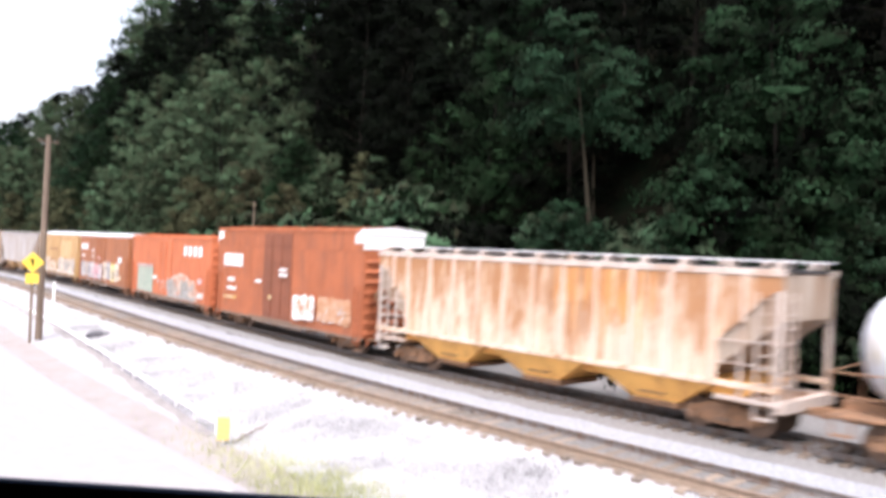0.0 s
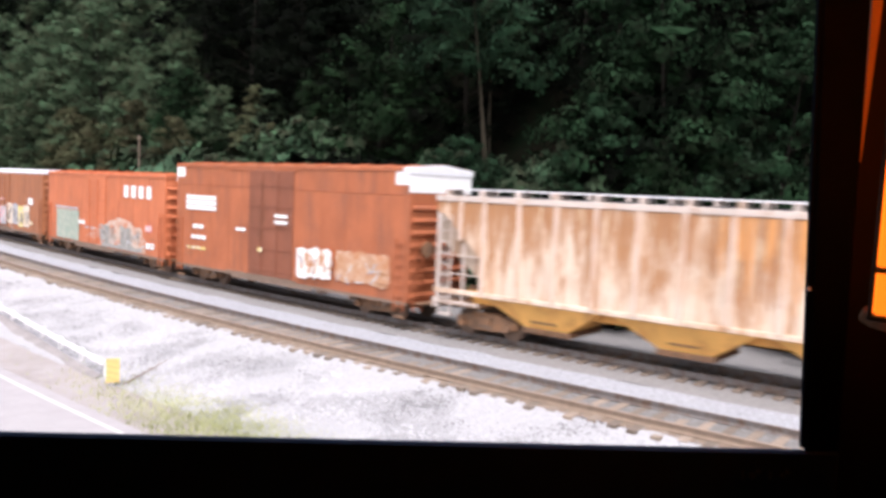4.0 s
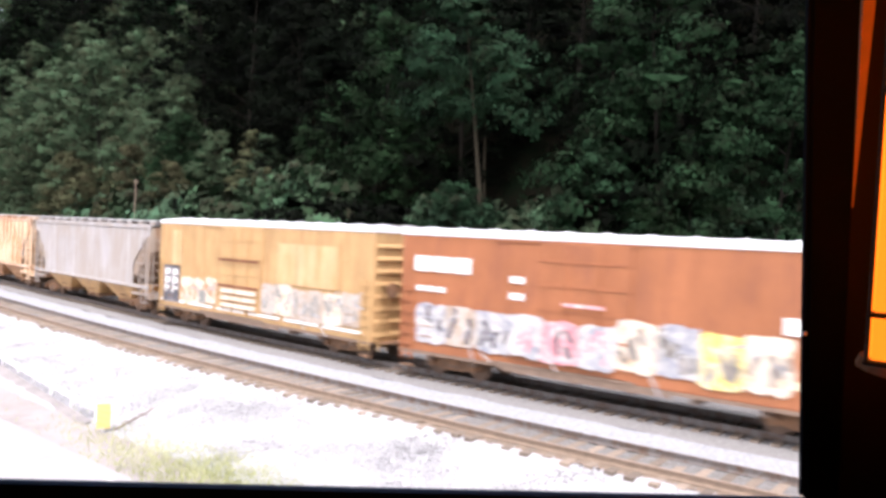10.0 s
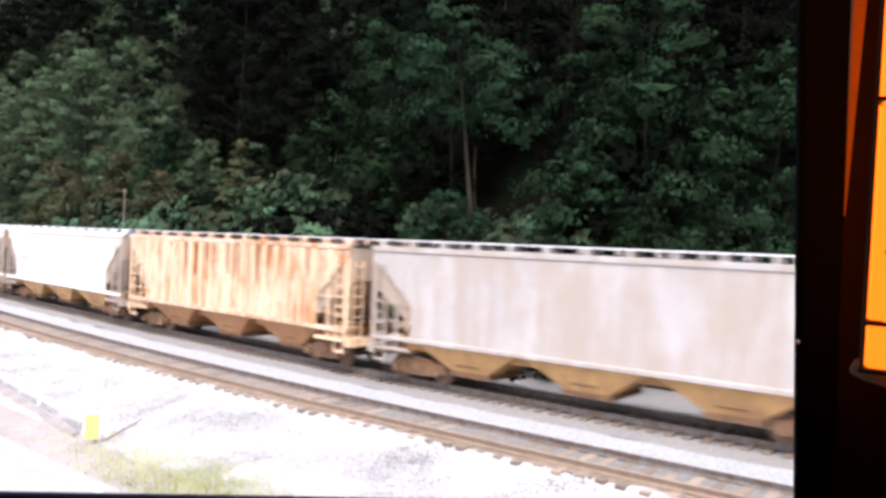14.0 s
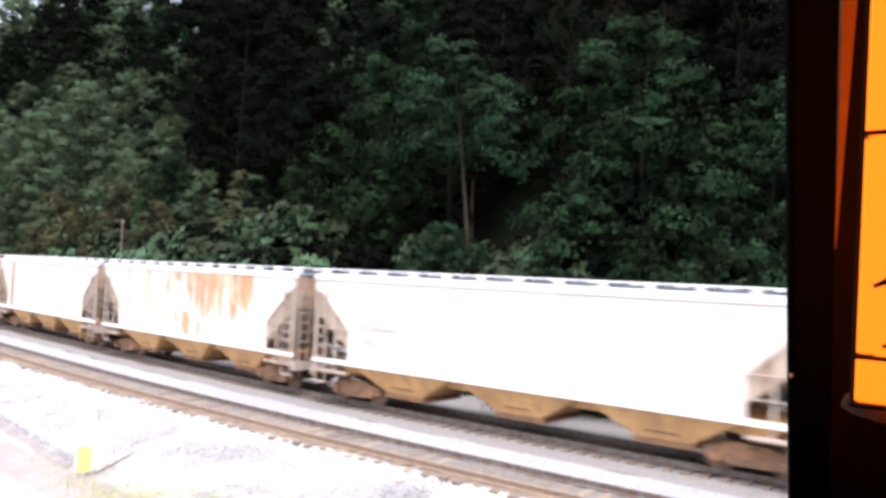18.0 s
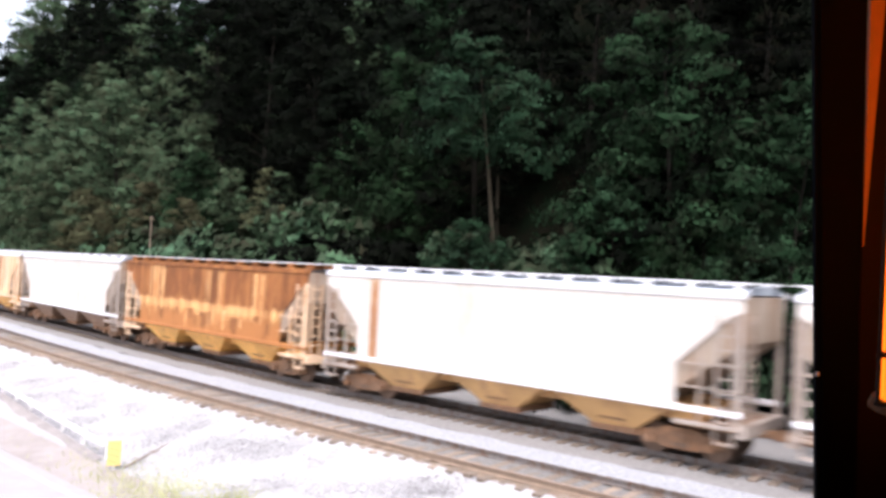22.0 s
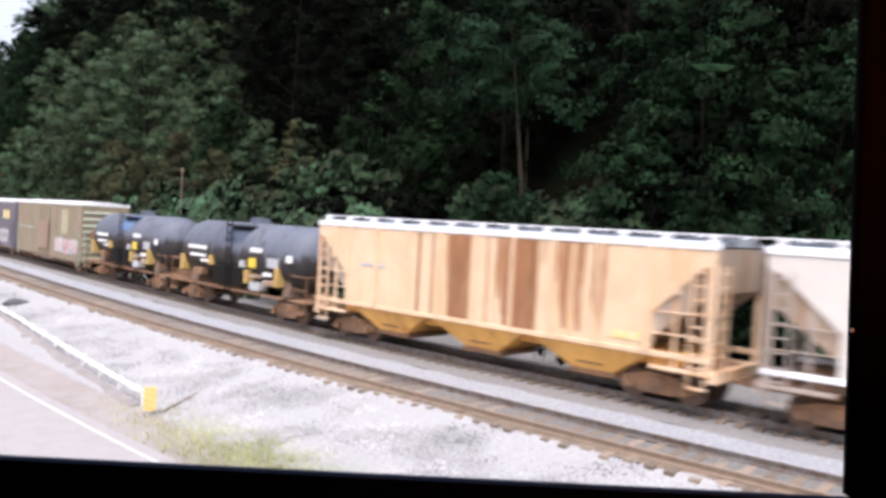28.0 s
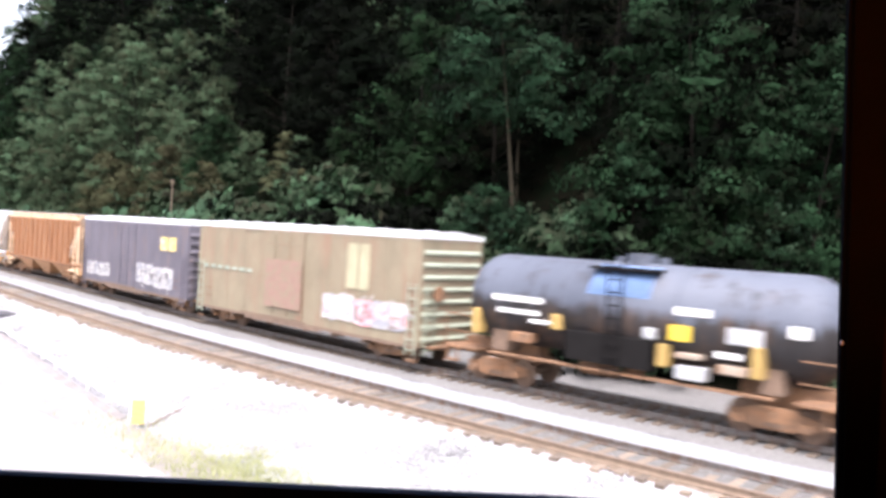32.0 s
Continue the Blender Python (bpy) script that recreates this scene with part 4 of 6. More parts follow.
    for sgn in (1, -1):
        part("end_platform", solid((min(sgn * b, sgn * (a + 0.1)), max(sgn * b, sgn * (a + 0.1)), -W + 0.05, W - 0.05, 0.95, 1.04)), M["iron"], car)
        part("end_sill", solid((sgn * a - 0.12, sgn * a + 0.12, -W, W, 0.85, 1.15)), em, car)
        for y in (-W + 0.03, W - 0.03):
            part("corner_post", solid((sgn * (a - 0.08) - 0.06, sgn * (a - 0.08) + 0.06, y - 0.05, y + 0.05, 1.1, zt - 0.3)), em, car)
            part("slope_strut", solid((sgn * (a - 1.1) - 0.04, sgn * (a - 1.1) + 0.04, y - 0.04, y + 0.04, 1.1, 3.0)), em, car)
        hang("ladder", lad, car, pose(sgn * (a - 0.42), -W - 0.04, 1.02))
        hang("ladder", lad, car, pose(sgn * (a + 0.06), -1.15, 1.02, 0, 0, 90 * sgn))
        for z in (2.0, 2.6):
            bm = bmesh.new()
            rod(bm, (sgn * b, -W - 0.03, z), (sgn * a, -W - 0.03, z), 0.02, 6)
            part("grab_rail", bm, em, car)
        part("step", solid((sgn * (a - 0.42) - 0.25, sgn * (a - 0.42) + 0.25, -W - 0.04, -W + 0.15, 0.62, 0.67), (sgn * (a - 0.42) - 0.25, sgn * (a - 0.42) - 0.21, -W - 0.04, -W + 0.0, 0.62, 1.02), (sgn * (a - 0.42) + 0.21, sgn * (a - 0.42) + 0.25, -W - 0.04, -W + 0.0, 0.62, 1.02)), em, car)
    bm = bmesh.new()
    rod(bm, (-a + 0.7, -0.5, 1.35), (-a + 1.7, -0.5, 1.35), 0.22, 12)
    part("air_reservoir", bm, M["iron"], car)
    part("centre_sill", solid((-a, -b + 0.4, -0.3, 0.3, 0.72, 0.98)), M["underframe"], car)
    part("centre_sill", solid((b - 0.4, a, -0.3, 0.3, 0.72, 0.98)), M["underframe"], car)
    add_trucks(car, a - 1.75)
    add_couplers(car, length / 2)
    return car, a


def tank_car(name_label, length, paint, radius=1.46, mid=2.72, marks=True, patch_mat="patch_blue"):
    car = tagged(new("tank_car"), name_label, "railway car", group="cars of the freight train")
    a = length / 2 - 0.85
    bm = bmesh.new()
    n = 36
    prof = [(-a, 0.02), (-a + 0.06, 0.55), (-a + 0.2, 0.9), (-a + 0.42, 1.2), (-a + 0.72, 1.40), (-a + 1.0, radius), (-1.2, radius), (-1.19, radius + 0.012), (1.19, radius + 0.012), (1.2, radius),
            (a - 1.0, radius), (a - 0.72, 1.40), (a - 0.42, 1.2), (a - 0.2, 0.9), (a - 0.06, 0.55), (a, 0.02)]
    rings = [[bm.verts.new((x, r * math.cos(k * math.tau / n), mid + r * math.sin(k * math.tau / n))) for k in range(n)] for x, r in prof]
    for i in range(len(rings) - 1):
        for k in range(n):
            bm.faces.new((rings[i][k], rings[i][(k + 1) % n], rings[i + 1][(k + 1) % n], rings[i + 1][k]))
    bm.faces.new(rings[0])
    bm.faces.new(rings[-1])
    part("tank", bm, paint, car, smooth=True)
    for x in (-a * 0.62, -a * 0.3, a * 0.3, a * 0.62):
        bm = bmesh.new()
        for k in range(24):
            t0, t1 = (math.pi * (k / 24)), (math.pi * ((k + 1) / 24))
            rr = radius + 0.012
            vs = [bm.verts.new((x + d, -rr * math.cos(t), mid + rr * math.sin(t))) for d, t in ((-0.05, t0), (0.05, t0), (0.05, t1), (-0.05, t1))]
            bm.faces.new(vs)
        part("tank_band", bm, paint, car)
    bm = bmesh.new()
    rod(bm, (0, 0, mid + radius - 0.05), (0, 0, mid + radius + 0.28), 0.42, 18)
    rod(bm, (0.7, 0, mid + radius - 0.05), (0.7, 0, mid + radius + 0.2), 0.16, 12)
    rod(bm, (-0.7, 0, mid + radius - 0.05), (-0.7, 0, mid + radius + 0.16), 0.12, 12)
    dome = part("manway", bm, paint, car, "manway dome with valves")
    for y in (-0.85, 0.85):
        part("platform", solid((-1.1, 1.1, y - 0.3, y + 0.3, mid + radius - 0.22, mid + radius - 0.14)), M["black"], car, "dark grated platform")
    lad = ladder_mesh("ladder", 3.3, 0.45, 9, M["black"])
    hang("ladder", lad, car, pose(0.0, -radius - 0.12, 0.95))
    part("stub_sill", solid((-a - 0.4, -a + 2.6, -0.32, 0.32, 0.72, 1.28)), M["iron"], car)
    part("stub_sill", solid((a - 2.6, a + 0.4, -0.32, 0.32, 0.72, 1.28)), M["iron"], car)
    for sgn in (1, -1):
        part("saddle", solid((sgn * (a - 1.6) - 0.3, sgn * (a - 1.6) + 0.3, -1.1, 1.1, 1.1, 1.9)), M["underframe"], car)
        part("end_platform", solid((min(sgn * (a - 0.9), sgn * (a + 0.45)), max(sgn * (a - 0.9), sgn * (a + 0.45)), -1.45, 1.45, 1.0, 1.06)), M["iron"], car)
        bm = bmesh.new()
        for y in (-1.42, 1.42):
            rod(bm, (sgn * (a + 0.42), y, 1.06), (sgn * (a + 0.42), y, 2.1), 0.022, 6)
        rod(bm, (sgn * (a + 0.42), -1.42, 2.1), (sgn * (a + 0.42), 1.42, 2.1), 0.022, 6)
        for z in (1.55, 2.1):
            rod(bm, (sgn * (a + 0.42), -1.42, z), (sgn * (a - 0.8), -1.42, z), 0.022, 6)
        part("hand_rail", bm, M["iron"], car)
        part("step", solid((sgn * (a + 0.1) - 0.25, sgn * (a + 0.1) + 0.25, -1.5, -1.3, 0.55, 0.6), (sgn * (a + 0.1) - 0.25, sgn * (a + 0.1) - 0.21, -1.45, -1.4, 0.55, 1.0), (sgn * (a + 0.1) + 0.21, sgn * (a + 0.1) + 0.25, -1.45, -1.4, 0.55, 1.0)), M["iron"], car)
    part("walkway", solid((-a + 1.4, a - 1.4, -1.52, -1.22, 1.02, 1.07)), M["iron"], car)
    bm = bmesh.new()
    rod(bm, (-1.5, -0.5, 0.95), (-0.3, -0.5, 0.95), 0.22, 12)
    part("air_reservoir", bm, M["iron"], car)
    part("bottom_outlet", solid((-0.2, 0.2, -0.2, 0.2, 0.85, 1.3)), M["iron"], car)
    if marks:
        # Thin raised bluish patch across the tank's upper middle.
        bm = bmesh.new()
        rr = radius + 0.02
        cols = [[bm.verts.new((d, -rr * math.cos(t), mid + rr * math.sin(t))) for d in (-1.0, 0.95)] for t in [math.radians(20 + k * 6.0) for k in range(9)]]
        for p, q in zip(cols, cols[1:]):
            bm.faces.new((p[0], p[1], q[1], q[0]))
        bmesh.ops.solidify(bm, geom=bm.faces[:], thickness=0.012)
        part("cover_sheet", bm, M[patch_mat], car, "bluish patch over the tank's middle")
        for x, z, w, h, mt in ((-2.1, 2.05, 0.34, 0.45, "amber"), (-1.55, 1.25, 2.7, 0.85, "black"), (1.35, 1.45, 0.28, 0.6, "amber"), (1.85, 1.75, 0.7, 0.14, "hull"), (1.9, 1.2, 0.8, 0.36, "galvanised"), (3.0, 1.5, 0.8, 0.22, "hull"),
                               (3.9, 1.5, 0.26, 0.8, "amber"), (-3.6, 1.5, 0.8, 0.3, "iron"), (0.9, 2.15, 0.35, 0.3, "galvanised"), (-2.9, 2.15, 0.7, 0.1, "white"), (-a + 0.75, 1.6, 0.28, 0.8, "amber")):
            if abs(x) < a - 0.6:
                part("fitting", solid((x, x + w, -radius - 0.09, -radius + 0.35, z, z + h)), M[mt], car, bevel=0.02)
        y = -radius - 0.03
        for x, z, w, h, mt, lb in ((-a + 1.5, 2.75, 1.9, 0.17, "white", ""), (-a + 1.7, 2.38, 1.6, 0.13, "white", ""), (a * 0.28, 2.2, 0.6, 0.42, "yellow", "yellow placard"),
                                   (a * 0.30, 2.9, 1.0, 0.20, "white", ""), (a * 0.55, 2.3, 0.9, 0.42, "galvanised", "pale stencil panel"), (a * 0.5, 1.9, 0.7, 0.16, "white", ""), (a - 1.1, 2.62, 0.45, 0.3, "white", "")):
            part("stencil", solid((x, x + w, y, y + 0.04, z, z + h)), M[mt], car, lb)
    add_trucks(car, a - 1.5)
    add_couplers(car, length / 2)
    return car, a


# the coupling points along the train, from the front
U = [-8.5, 6.7, 24.4, 40.98, 58.07, 74.28, 90.61, 107.77, 125.14, 143.49, 160.61, 177.28, 194.47, 212.42, 229.95, 243.35, 256.77, 273.43, 289.4, 306.8, 324.2, 341.6]
TRAIN = []


def train():
    ln = [U[i + 1] - U[i] for i in range(len(U) - 1)]
    P = dict(
        beige=car_paint("paint_beige", (0.62, 0.51, 0.41), (0.43, 0.235, 0.12), (0.46, 0.72), 0.18, grain=1.6, wear_or_sheen=((0.34, 0.17, 0.08), 0.6, 4.7)),
        beige_post=car_paint("paint_beige_post", (0.62, 0.50, 0.42), (0.46, 0.25, 0.13), (0.50, 0.78), 0.15),
        # End paints: pale frames toned down, their shade put into the colour.
        drab=car_paint("paint_drab_end", (0.36, 0.31, 0.275), (0.28, 0.19, 0.13), (0.5, 0.75), 0.2),
        dusty=car_paint("paint_shaded_end", (0.50, 0.43, 0.385), (0.38, 0.25, 0.17), (0.5, 0.75), 0.15),
        brown=car_paint("paint_boxcar_red", (0.36, 0.114, 0.050), (0.24, 0.09, 0.05), (0.5, 0.8)),
        door_brown=car_paint("paint_door_brown", (0.21, 0.075, 0.042), DARKRUST, (0.55, 0.8)),
        red=car_paint("paint_red_orange", (0.47, 0.145, 0.064), (0.38, 0.11, 0.05), (0.55, 0.85)),
        oxide=car_paint("paint_oxide", (0.32, 0.122, 0.055), (0.22, 0.085, 0.05), (0.5, 0.8)),
        ochre=car_paint("paint_ochre", (0.47, 0.30, 0.14), (0.36, 0.205, 0.095), (0.5, 0.75)),
        pale_ochre=car_paint("paint_pale_ochre", (0.55, 0.385, 0.215), (0.49, 0.30, 0.13), (0.44, 0.66)),
        lilac=car_paint("paint_grey", (0.405, 0.385, 0.39), (0.345, 0.30, 0.265), (0.40, 0.62), 0.15),
        rusty=car_paint("paint_rusty_cream", (0.62, 0.48, 0.37), (0.36, 0.155, 0.06), (0.47, 0.64), grain=2.2),
        white=car_paint("paint_white", (0.56, 0.525, 0.49), (0.49, 0.42, 0.35), (0.55, 0.85), 0.07),
        bloom=car_paint("paint_rust_bloom", (0.46, 0.26, 0.14), (0.60, 0.50, 0.41), (0.50, 0.66), 0.3),
        cream=car_paint("paint_cream", (0.75, 0.55, 0.38), (0.48, 0.24, 0.09), (0.51, 0.69), 0.12, grain=1.6),
        cream_clean=car_paint("paint_cream_clean", (0.65, 0.475, 0.32), (0.56, 0.34, 0.18), (0.54, 0.76), 0.14),
        rustbrown=car_paint("paint_rust_brown", (0.195, 0.070, 0.022), (0.34, 0.135, 0.042), (0.47, 0.66), 0.3, wear_or_sheen=((0.38, 0.158, 0.052), 3.3, 1.9), grain=1.0, belt=((0.74, 0.43, 0.18), 2.3, 2.8)),
        olive=car_paint("paint_olive", (0.25, 0.21, 0.145), (0.26, 0.165, 0.115), (0.5, 0.75)),
        slate=car_paint("paint_slate", (0.13, 0.12, 0.145), (0.18, 0.14, 0.14), (0.55, 0.8)),
        # Upper shell bluish: sky sheen put into the paint as a height tint.
        tank=car_paint("paint_black_tank_sheen", (0.028, 0.026, 0.027), (0.10, 0.06, 0.04), (0.5, 0.8), 0.2, 0.62, wear_or_sheen=((0.10, 0.112, 0.145), 2.5, 3.1)),
        tank_white=car_paint("paint_white_tank", (0.56, 0.58, 0.62), (0.45, 0.36, 0.2), (0.55, 0.8), 0.1),
        bay=car_paint("paint_bay_ochre", (0.86, 0.46, 0.13), (0.55, 0.25, 0.08), (0.5, 0.75)),
        bay_tan=car_paint("paint_bay_tan", (0.60, 0.36, 0.155), (0.40, 0.23, 0.12), (0.48, 0.72)),
        bay_brown=car_paint("paint_bay_brown", (0.42, 0.21, 0.10), (0.52, 0.31, 0.15), (0.5, 0.75)),
        bay_dark=car_paint("paint_bay_dark", (0.24, 0.145, 0.095), (0.34, 0.25, 0.18), (0.5, 0.75)),
        umber=car_paint("paint_umber_band", (0.27, 0.125, 0.06), (0.36, 0.20, 0.11), (0.5, 0.75), 0.2),
        band=car_paint("paint_rust_band", (0.32, 0.155, 0.075), (0.56, 0.42, 0.28), (0.5, 0.68), grain=2.0),
        orange=car_paint("paint_orange_rust", (0.50, 0.235, 0.085), (0.66, 0.46, 0.30), (0.55, 0.75), 0.2),
        scoured=car_paint("paint_scoured", (0.66, 0.40, 0.18), (0.44, 0.17, 0.05), (0.46, 0.64), 0.2, grain=1.6),
        rust_dark=car_paint("paint_rust_patch", (0.25, 0.10, 0.035), (0.40, 0.18, 0.06), (0.5, 0.7), 0.25),
        patch_dull=car_paint("paint_dull_blue", (0.10, 0.125, 0.18), (0.13, 0.15, 0.2), (0.6, 0.8)),
        patch_blue=car_paint("paint_light_blue", (0.17, 0.27, 0.47), (0.3, 0.36, 0.45), (0.6, 0.8)),
    )
    M["patch_blue"], M["patch_dull"] = P["patch_blue"], P["patch_dull"]
    w = M["white"]
    sp_dark = spray("dark", (0.07, 0.07, 0.085), (0.2, 0.18, 0.19))
    sp_white = spray("white", (0.52, 0.50, 0.48), (0.27, 0.28, 0.33), (0.44, 0.6))
    sp_bright = spray("bright", (0.72, 0.70, 0.67), (0.60, 0.56, 0.53), (0.5, 0.7))
    sp_cream = spray("cream", (0.66, 0.56, 0.46), (0.50, 0.34, 0.22), (0.50, 0.66))
    sp_tan = spray("tan", (0.46, 0.27, 0.16), (0.4, 0.2, 0.1))
    sp_haze = spray("haze", (0.40, 0.37, 0.34), (0.45, 0.20, 0.11), (0.45, 0.62))
    sp_mist = spray("mist", (0.50, 0.40, 0.33), (0.46, 0.17, 0.085), (0.46, 0.60))
    sp_dim = spray("dim", (0.17, 0.16, 0.15), (0.3, 0.26, 0.22))
    sp_ash = spray("ash", (0.24, 0.24, 0.225), (0.37, 0.35, 0.32))
    sp_pink = spray("pink", (0.60, 0.24, 0.27), (0.66, 0.58, 0.56))
    sp_chalk = spray("chalk", (0.47, 0.405, 0.36), (0.36, 0.27, 0.19), (0.46, 0.64))
    sp_yel = spray("yellow", (0.66, 0.52, 0.15), (0.64, 0.58, 0.47))
    sp_sage = spray("sage", (0.27, 0.33, 0.27), (0.38, 0.40, 0.33))
    cars = []
    cars.append(tank_car("white tank car with rust-yellow stains below", ln[0], P["tank_white"], marks=False))
    c, a = hopper("beige ribbed covered hopper streaked with orange rust", ln[1], P["beige"], P["bay"], ribs=11, rib_mat=P["beige_post"], end_mat=P["dusty"], top_mat=P["dusty"])
    rust_runs(c, P["orange"], 61, 22, 2.9, 1.7, 4.31, (0.8, 2.65), (0.06, 0.26))
    rust_runs(c, P["band"], 62, 40, 0.0, 3.6, 4.31, (0.3, 1.4), (0.04, 0.13))
    rust_runs(c, P["band"], 63, 16, 1.6, 1.2, 4.31, (0.9, 2.4), (0.06, 0.22))
    cars.append((c, a))
    # tall red-brown boxcar
    c, a = boxcar("tall red-brown boxcar with white upper ends and graffiti", ln[2], 5.5, P["brown"], P["brown"], P["door_brown"], end_top=w, tier=4.42, door=(0.385, 0.585))
    for z in (3.34, 3.57, 3.80):
        bars(c, -a + 0.9, z, 2.5, 0.19, w, 1)
    bars(c, -a + 1.5, 2.5, 0.9, 0.18, w, 2)
    bars(c, -a + 1.4, 2.02, 1.2, 0.17, w, 3)
    bars(c, -a + 1.0, 1.55, 1.6, 0.13, sp_yel, 4)
    bars(c, -a + 5.0, 2.6, 0.7, 0.14, w, 2)
    for z in (3.05, 3.3):
        bars(c, 0.2, z, 0.85, 0.13, w, 1, y=-1.69)
    bars(c, -0.9, 1.85, 0.3, 0.16, sp_yel, 1, y=-1.69)
    graffiti(c, 1.75, 3.8, 1.05, 2.3, 3, [sp_bright], spray("rust", (0.42, 0.2, 0.1), (0.5, 0.35, 0.25)), 3, y=-1.7)
    graffiti(c, 4.0, 6.8, 1.15, 2.4, 3, [SPRAY["rust"]], sp_tan, 4)
    bm = bmesh.new()
    prism_x(bm, [(-1.62, 5.18), (1.62, 5.18), (1.62, 5.40), (0, 5.55), (-1.62, 5.40)], a - 0.3, a + 0.05)
    part("roof_cap", bm, M["roof_white"], c, "white repainted edge of the roof")
    cars.append((c, a))
    # red-orange boxcar
    c, a = boxcar("red-orange boxcar with white block lettering and graffiti", ln[3], 4.92, P["red"], P["red"], None)
    bars(c, a - 4.6, 3.62, 3.2, 0.62, w, 4, 0.34)
    part("graffiti_panel", solid((-a + 1.6, -a + 5.1, -1.612, -1.6, 0.9, 2.62)), sp_sage, c, "sprayed sage-green rectangle")
    bars(c, -a + 1.5, 2.68, 3.5, 0.12, sp_white, 4, y=-1.614, name="graffiti_edge")
    rng = random.Random(12)
    for x0, x1, high, y, mt, note in ((-a + 7.6, a - 1.9, 1.55, -1.604, sp_mist, "pale sprayed arch"), (-a + 8.4, a - 2.4, 1.15, -1.608, sp_ash, "grey sprayed filling")):
        arch = [(x0 + (x1 - x0) * u / 16, 0.92 + high * math.sin(math.pi * (0.06 + 0.88 * u / 16)) ** 0.6 + rng.uniform(-0.09, 0.09)) for u in range(17)]
        bm = bmesh.new()
        prism(bm, [(x1, 0.86), (x0, 0.86)] + arch, y, y + 0.003)
        part("graffiti_ground", bm, mt, c, note)
    graffiti(c, -a + 8.2, a - 2.3, 0.95, 2.1, 4, [sp_ash, sp_mist], sp_dim, 11, y=-1.612)
    for k in range(7):
        bars(c, -a + 5.9 + 0.25 * k, 1.1 + 0.12 * k, 1.6, 0.05, sp_haze, 1)
    bars(c, -a + 6.0, 1.7, 1.6, 0.1, sp_white, 2)
    bars(c, -a + 5.0, 1.9, 1.0, 0.2, w, 2)
    bars(c, a - 1.9, 1.15, 0.9, 0.28, w, 2)
    bars(c, a - 2.0, 2.0, 0.7, 0.3, sp_pink, 1)
    cars.append((c, a))
    # oxide boxcar with bright graffiti
    c, a = boxcar("brown oxide boxcar with white, pink and yellow graffiti", ln[4], 4.88, P["oxide"], M["roof_white"], P["oxide"])
    bars(c, -a + 0.6, 3.45, 2.3, 0.5, w, 3, 0.08)
    bars(c, -a + 0.7, 2.8, 1.2, 0.16, w, 3)
    bars(c, -a + 4.4, 3.3, 0.5, 0.2, w, 1)
    bars(c, -a + 4.4, 2.8, 0.5, 0.2, w, 1)
    bars(c, -a + 6.3, 2.75, 1.3, 0.1, sp_pink, 2, y=-1.69)
    graffiti(c, -a + 0.8, -a + 4.4, 1.05, 2.5, 3, [sp_white, sp_chalk], sp_dark, 21)
    graffiti(c, -a + 4.5, -a + 8.0, 1.0, 2.4, 3, [sp_white, sp_pink], sp_pink, 22, y=-1.7)
    graffiti(c, -a + 8.0, -a + 12.6, 1.0, 2.6, 4, [sp_cream, sp_white, sp_yel], sp_dim, 23)
    bars(c, a - 2.6, 2.6, 0.9, 0.42, w, 1)
    bars(c, a - 2.7, 1.3, 1.0, 0.2, sp_yel, 2)
    cars.append((c, a))
    # ochre boxcar
    c, a = boxcar("ochre-yellow boxcar covered in white and blue graffiti", ln[5], 4.90, P["ochre"], M["roof_white"], P["ochre"], rib_mat=P["ochre"], door=(0.36, 0.56))
    bars(c, -a + 1.25, 2.75, 0.85, 1.6, P["pale_ochre"], 1, name="faded_patch", label="faded pale patch of paint")
    bars(c, -a + 9.5, 2.45, 3.7, 1.6, P["pale_ochre"], 3, 0.05, name="faded_patch", label="faded pale patch of paint")
    part("graffiti_panel", solid((-a + 0.55, -a + 1.95, -1.612, -1.6, 1.02, 2.7)), sp_dark, c, "sprayed black block behind two white letters")
    for col in (0.68, 1.36):
        for z, h in ((2.28, 0.27), (1.88, 0.27), (1.60, 0.13)):
            part("graffiti_letter", solid((-a + col, -a + col + 0.46, -1.618, -1.612, z, z + h)), sp_bright, c, "sprayed white block")
        part("graffiti_letter", solid((-a + col - 0.02, -a + col + 0.10, -1.618, -1.612, 1.45, 2.55)), sp_bright, c, "sprayed white upright")
    graffiti(c, -a + 2.15, -a + 5.1, 1.05, 2.35, 3, [sp_cream], sp_tan, 32)
    part("graffiti_panel", solid((-a + 3.75, -a + 4.3, -1.640, -1.634, 1.2, 1.75)), sp_ash, c, "sprayed grey square")
    for z in (1.20, 1.50, 1.80):
        bars(c, -a + 5.6, z, 2.6, 0.18, sp_cream, 1, y=-1.70)
    for z in (2.05, 3.15):
        bars(c, -a + 5.3, z, 3.0, 0.10, P["door_brown"], 1, y=-1.70)
    graffiti(c, -a + 8.5, a - 0.6, 1.1, 2.45, 6, [sp_chalk, sp_cream, sp_chalk], sp_ash, 33, y=-1.62)
    bars(c, -a + 0.3, 1.0, 2 * a - 0.8, 0.12, sp_bright, 6, 0.3)
    cars.append((c, a))
    cars.append(hopper("dull lilac-grey smooth covered hopper with dusty sides", ln[6], P["lilac"], P["bay_tan"], end_mat=P["drab"], top_mat=P["lilac"]))
    c, a = hopper("cream ribbed hopper badly streaked with brown rust", ln[7], P["rusty"], P["bay_brown"], ribs=17, rib_mat=P["cream"], end_mat=P["cream"])
    rust_runs(c, P["rustbrown"], 71, 30, 0.5, 3.2, 4.31, (0.3, 2.4), (0.06, 0.28))
    cars.append((c, a))
    c, a = hopper("clean white smooth-sided covered hopper", ln[8], P["white"], P["bay_tan"], end_mat=P["drab"], top_mat=M["roof_white"])
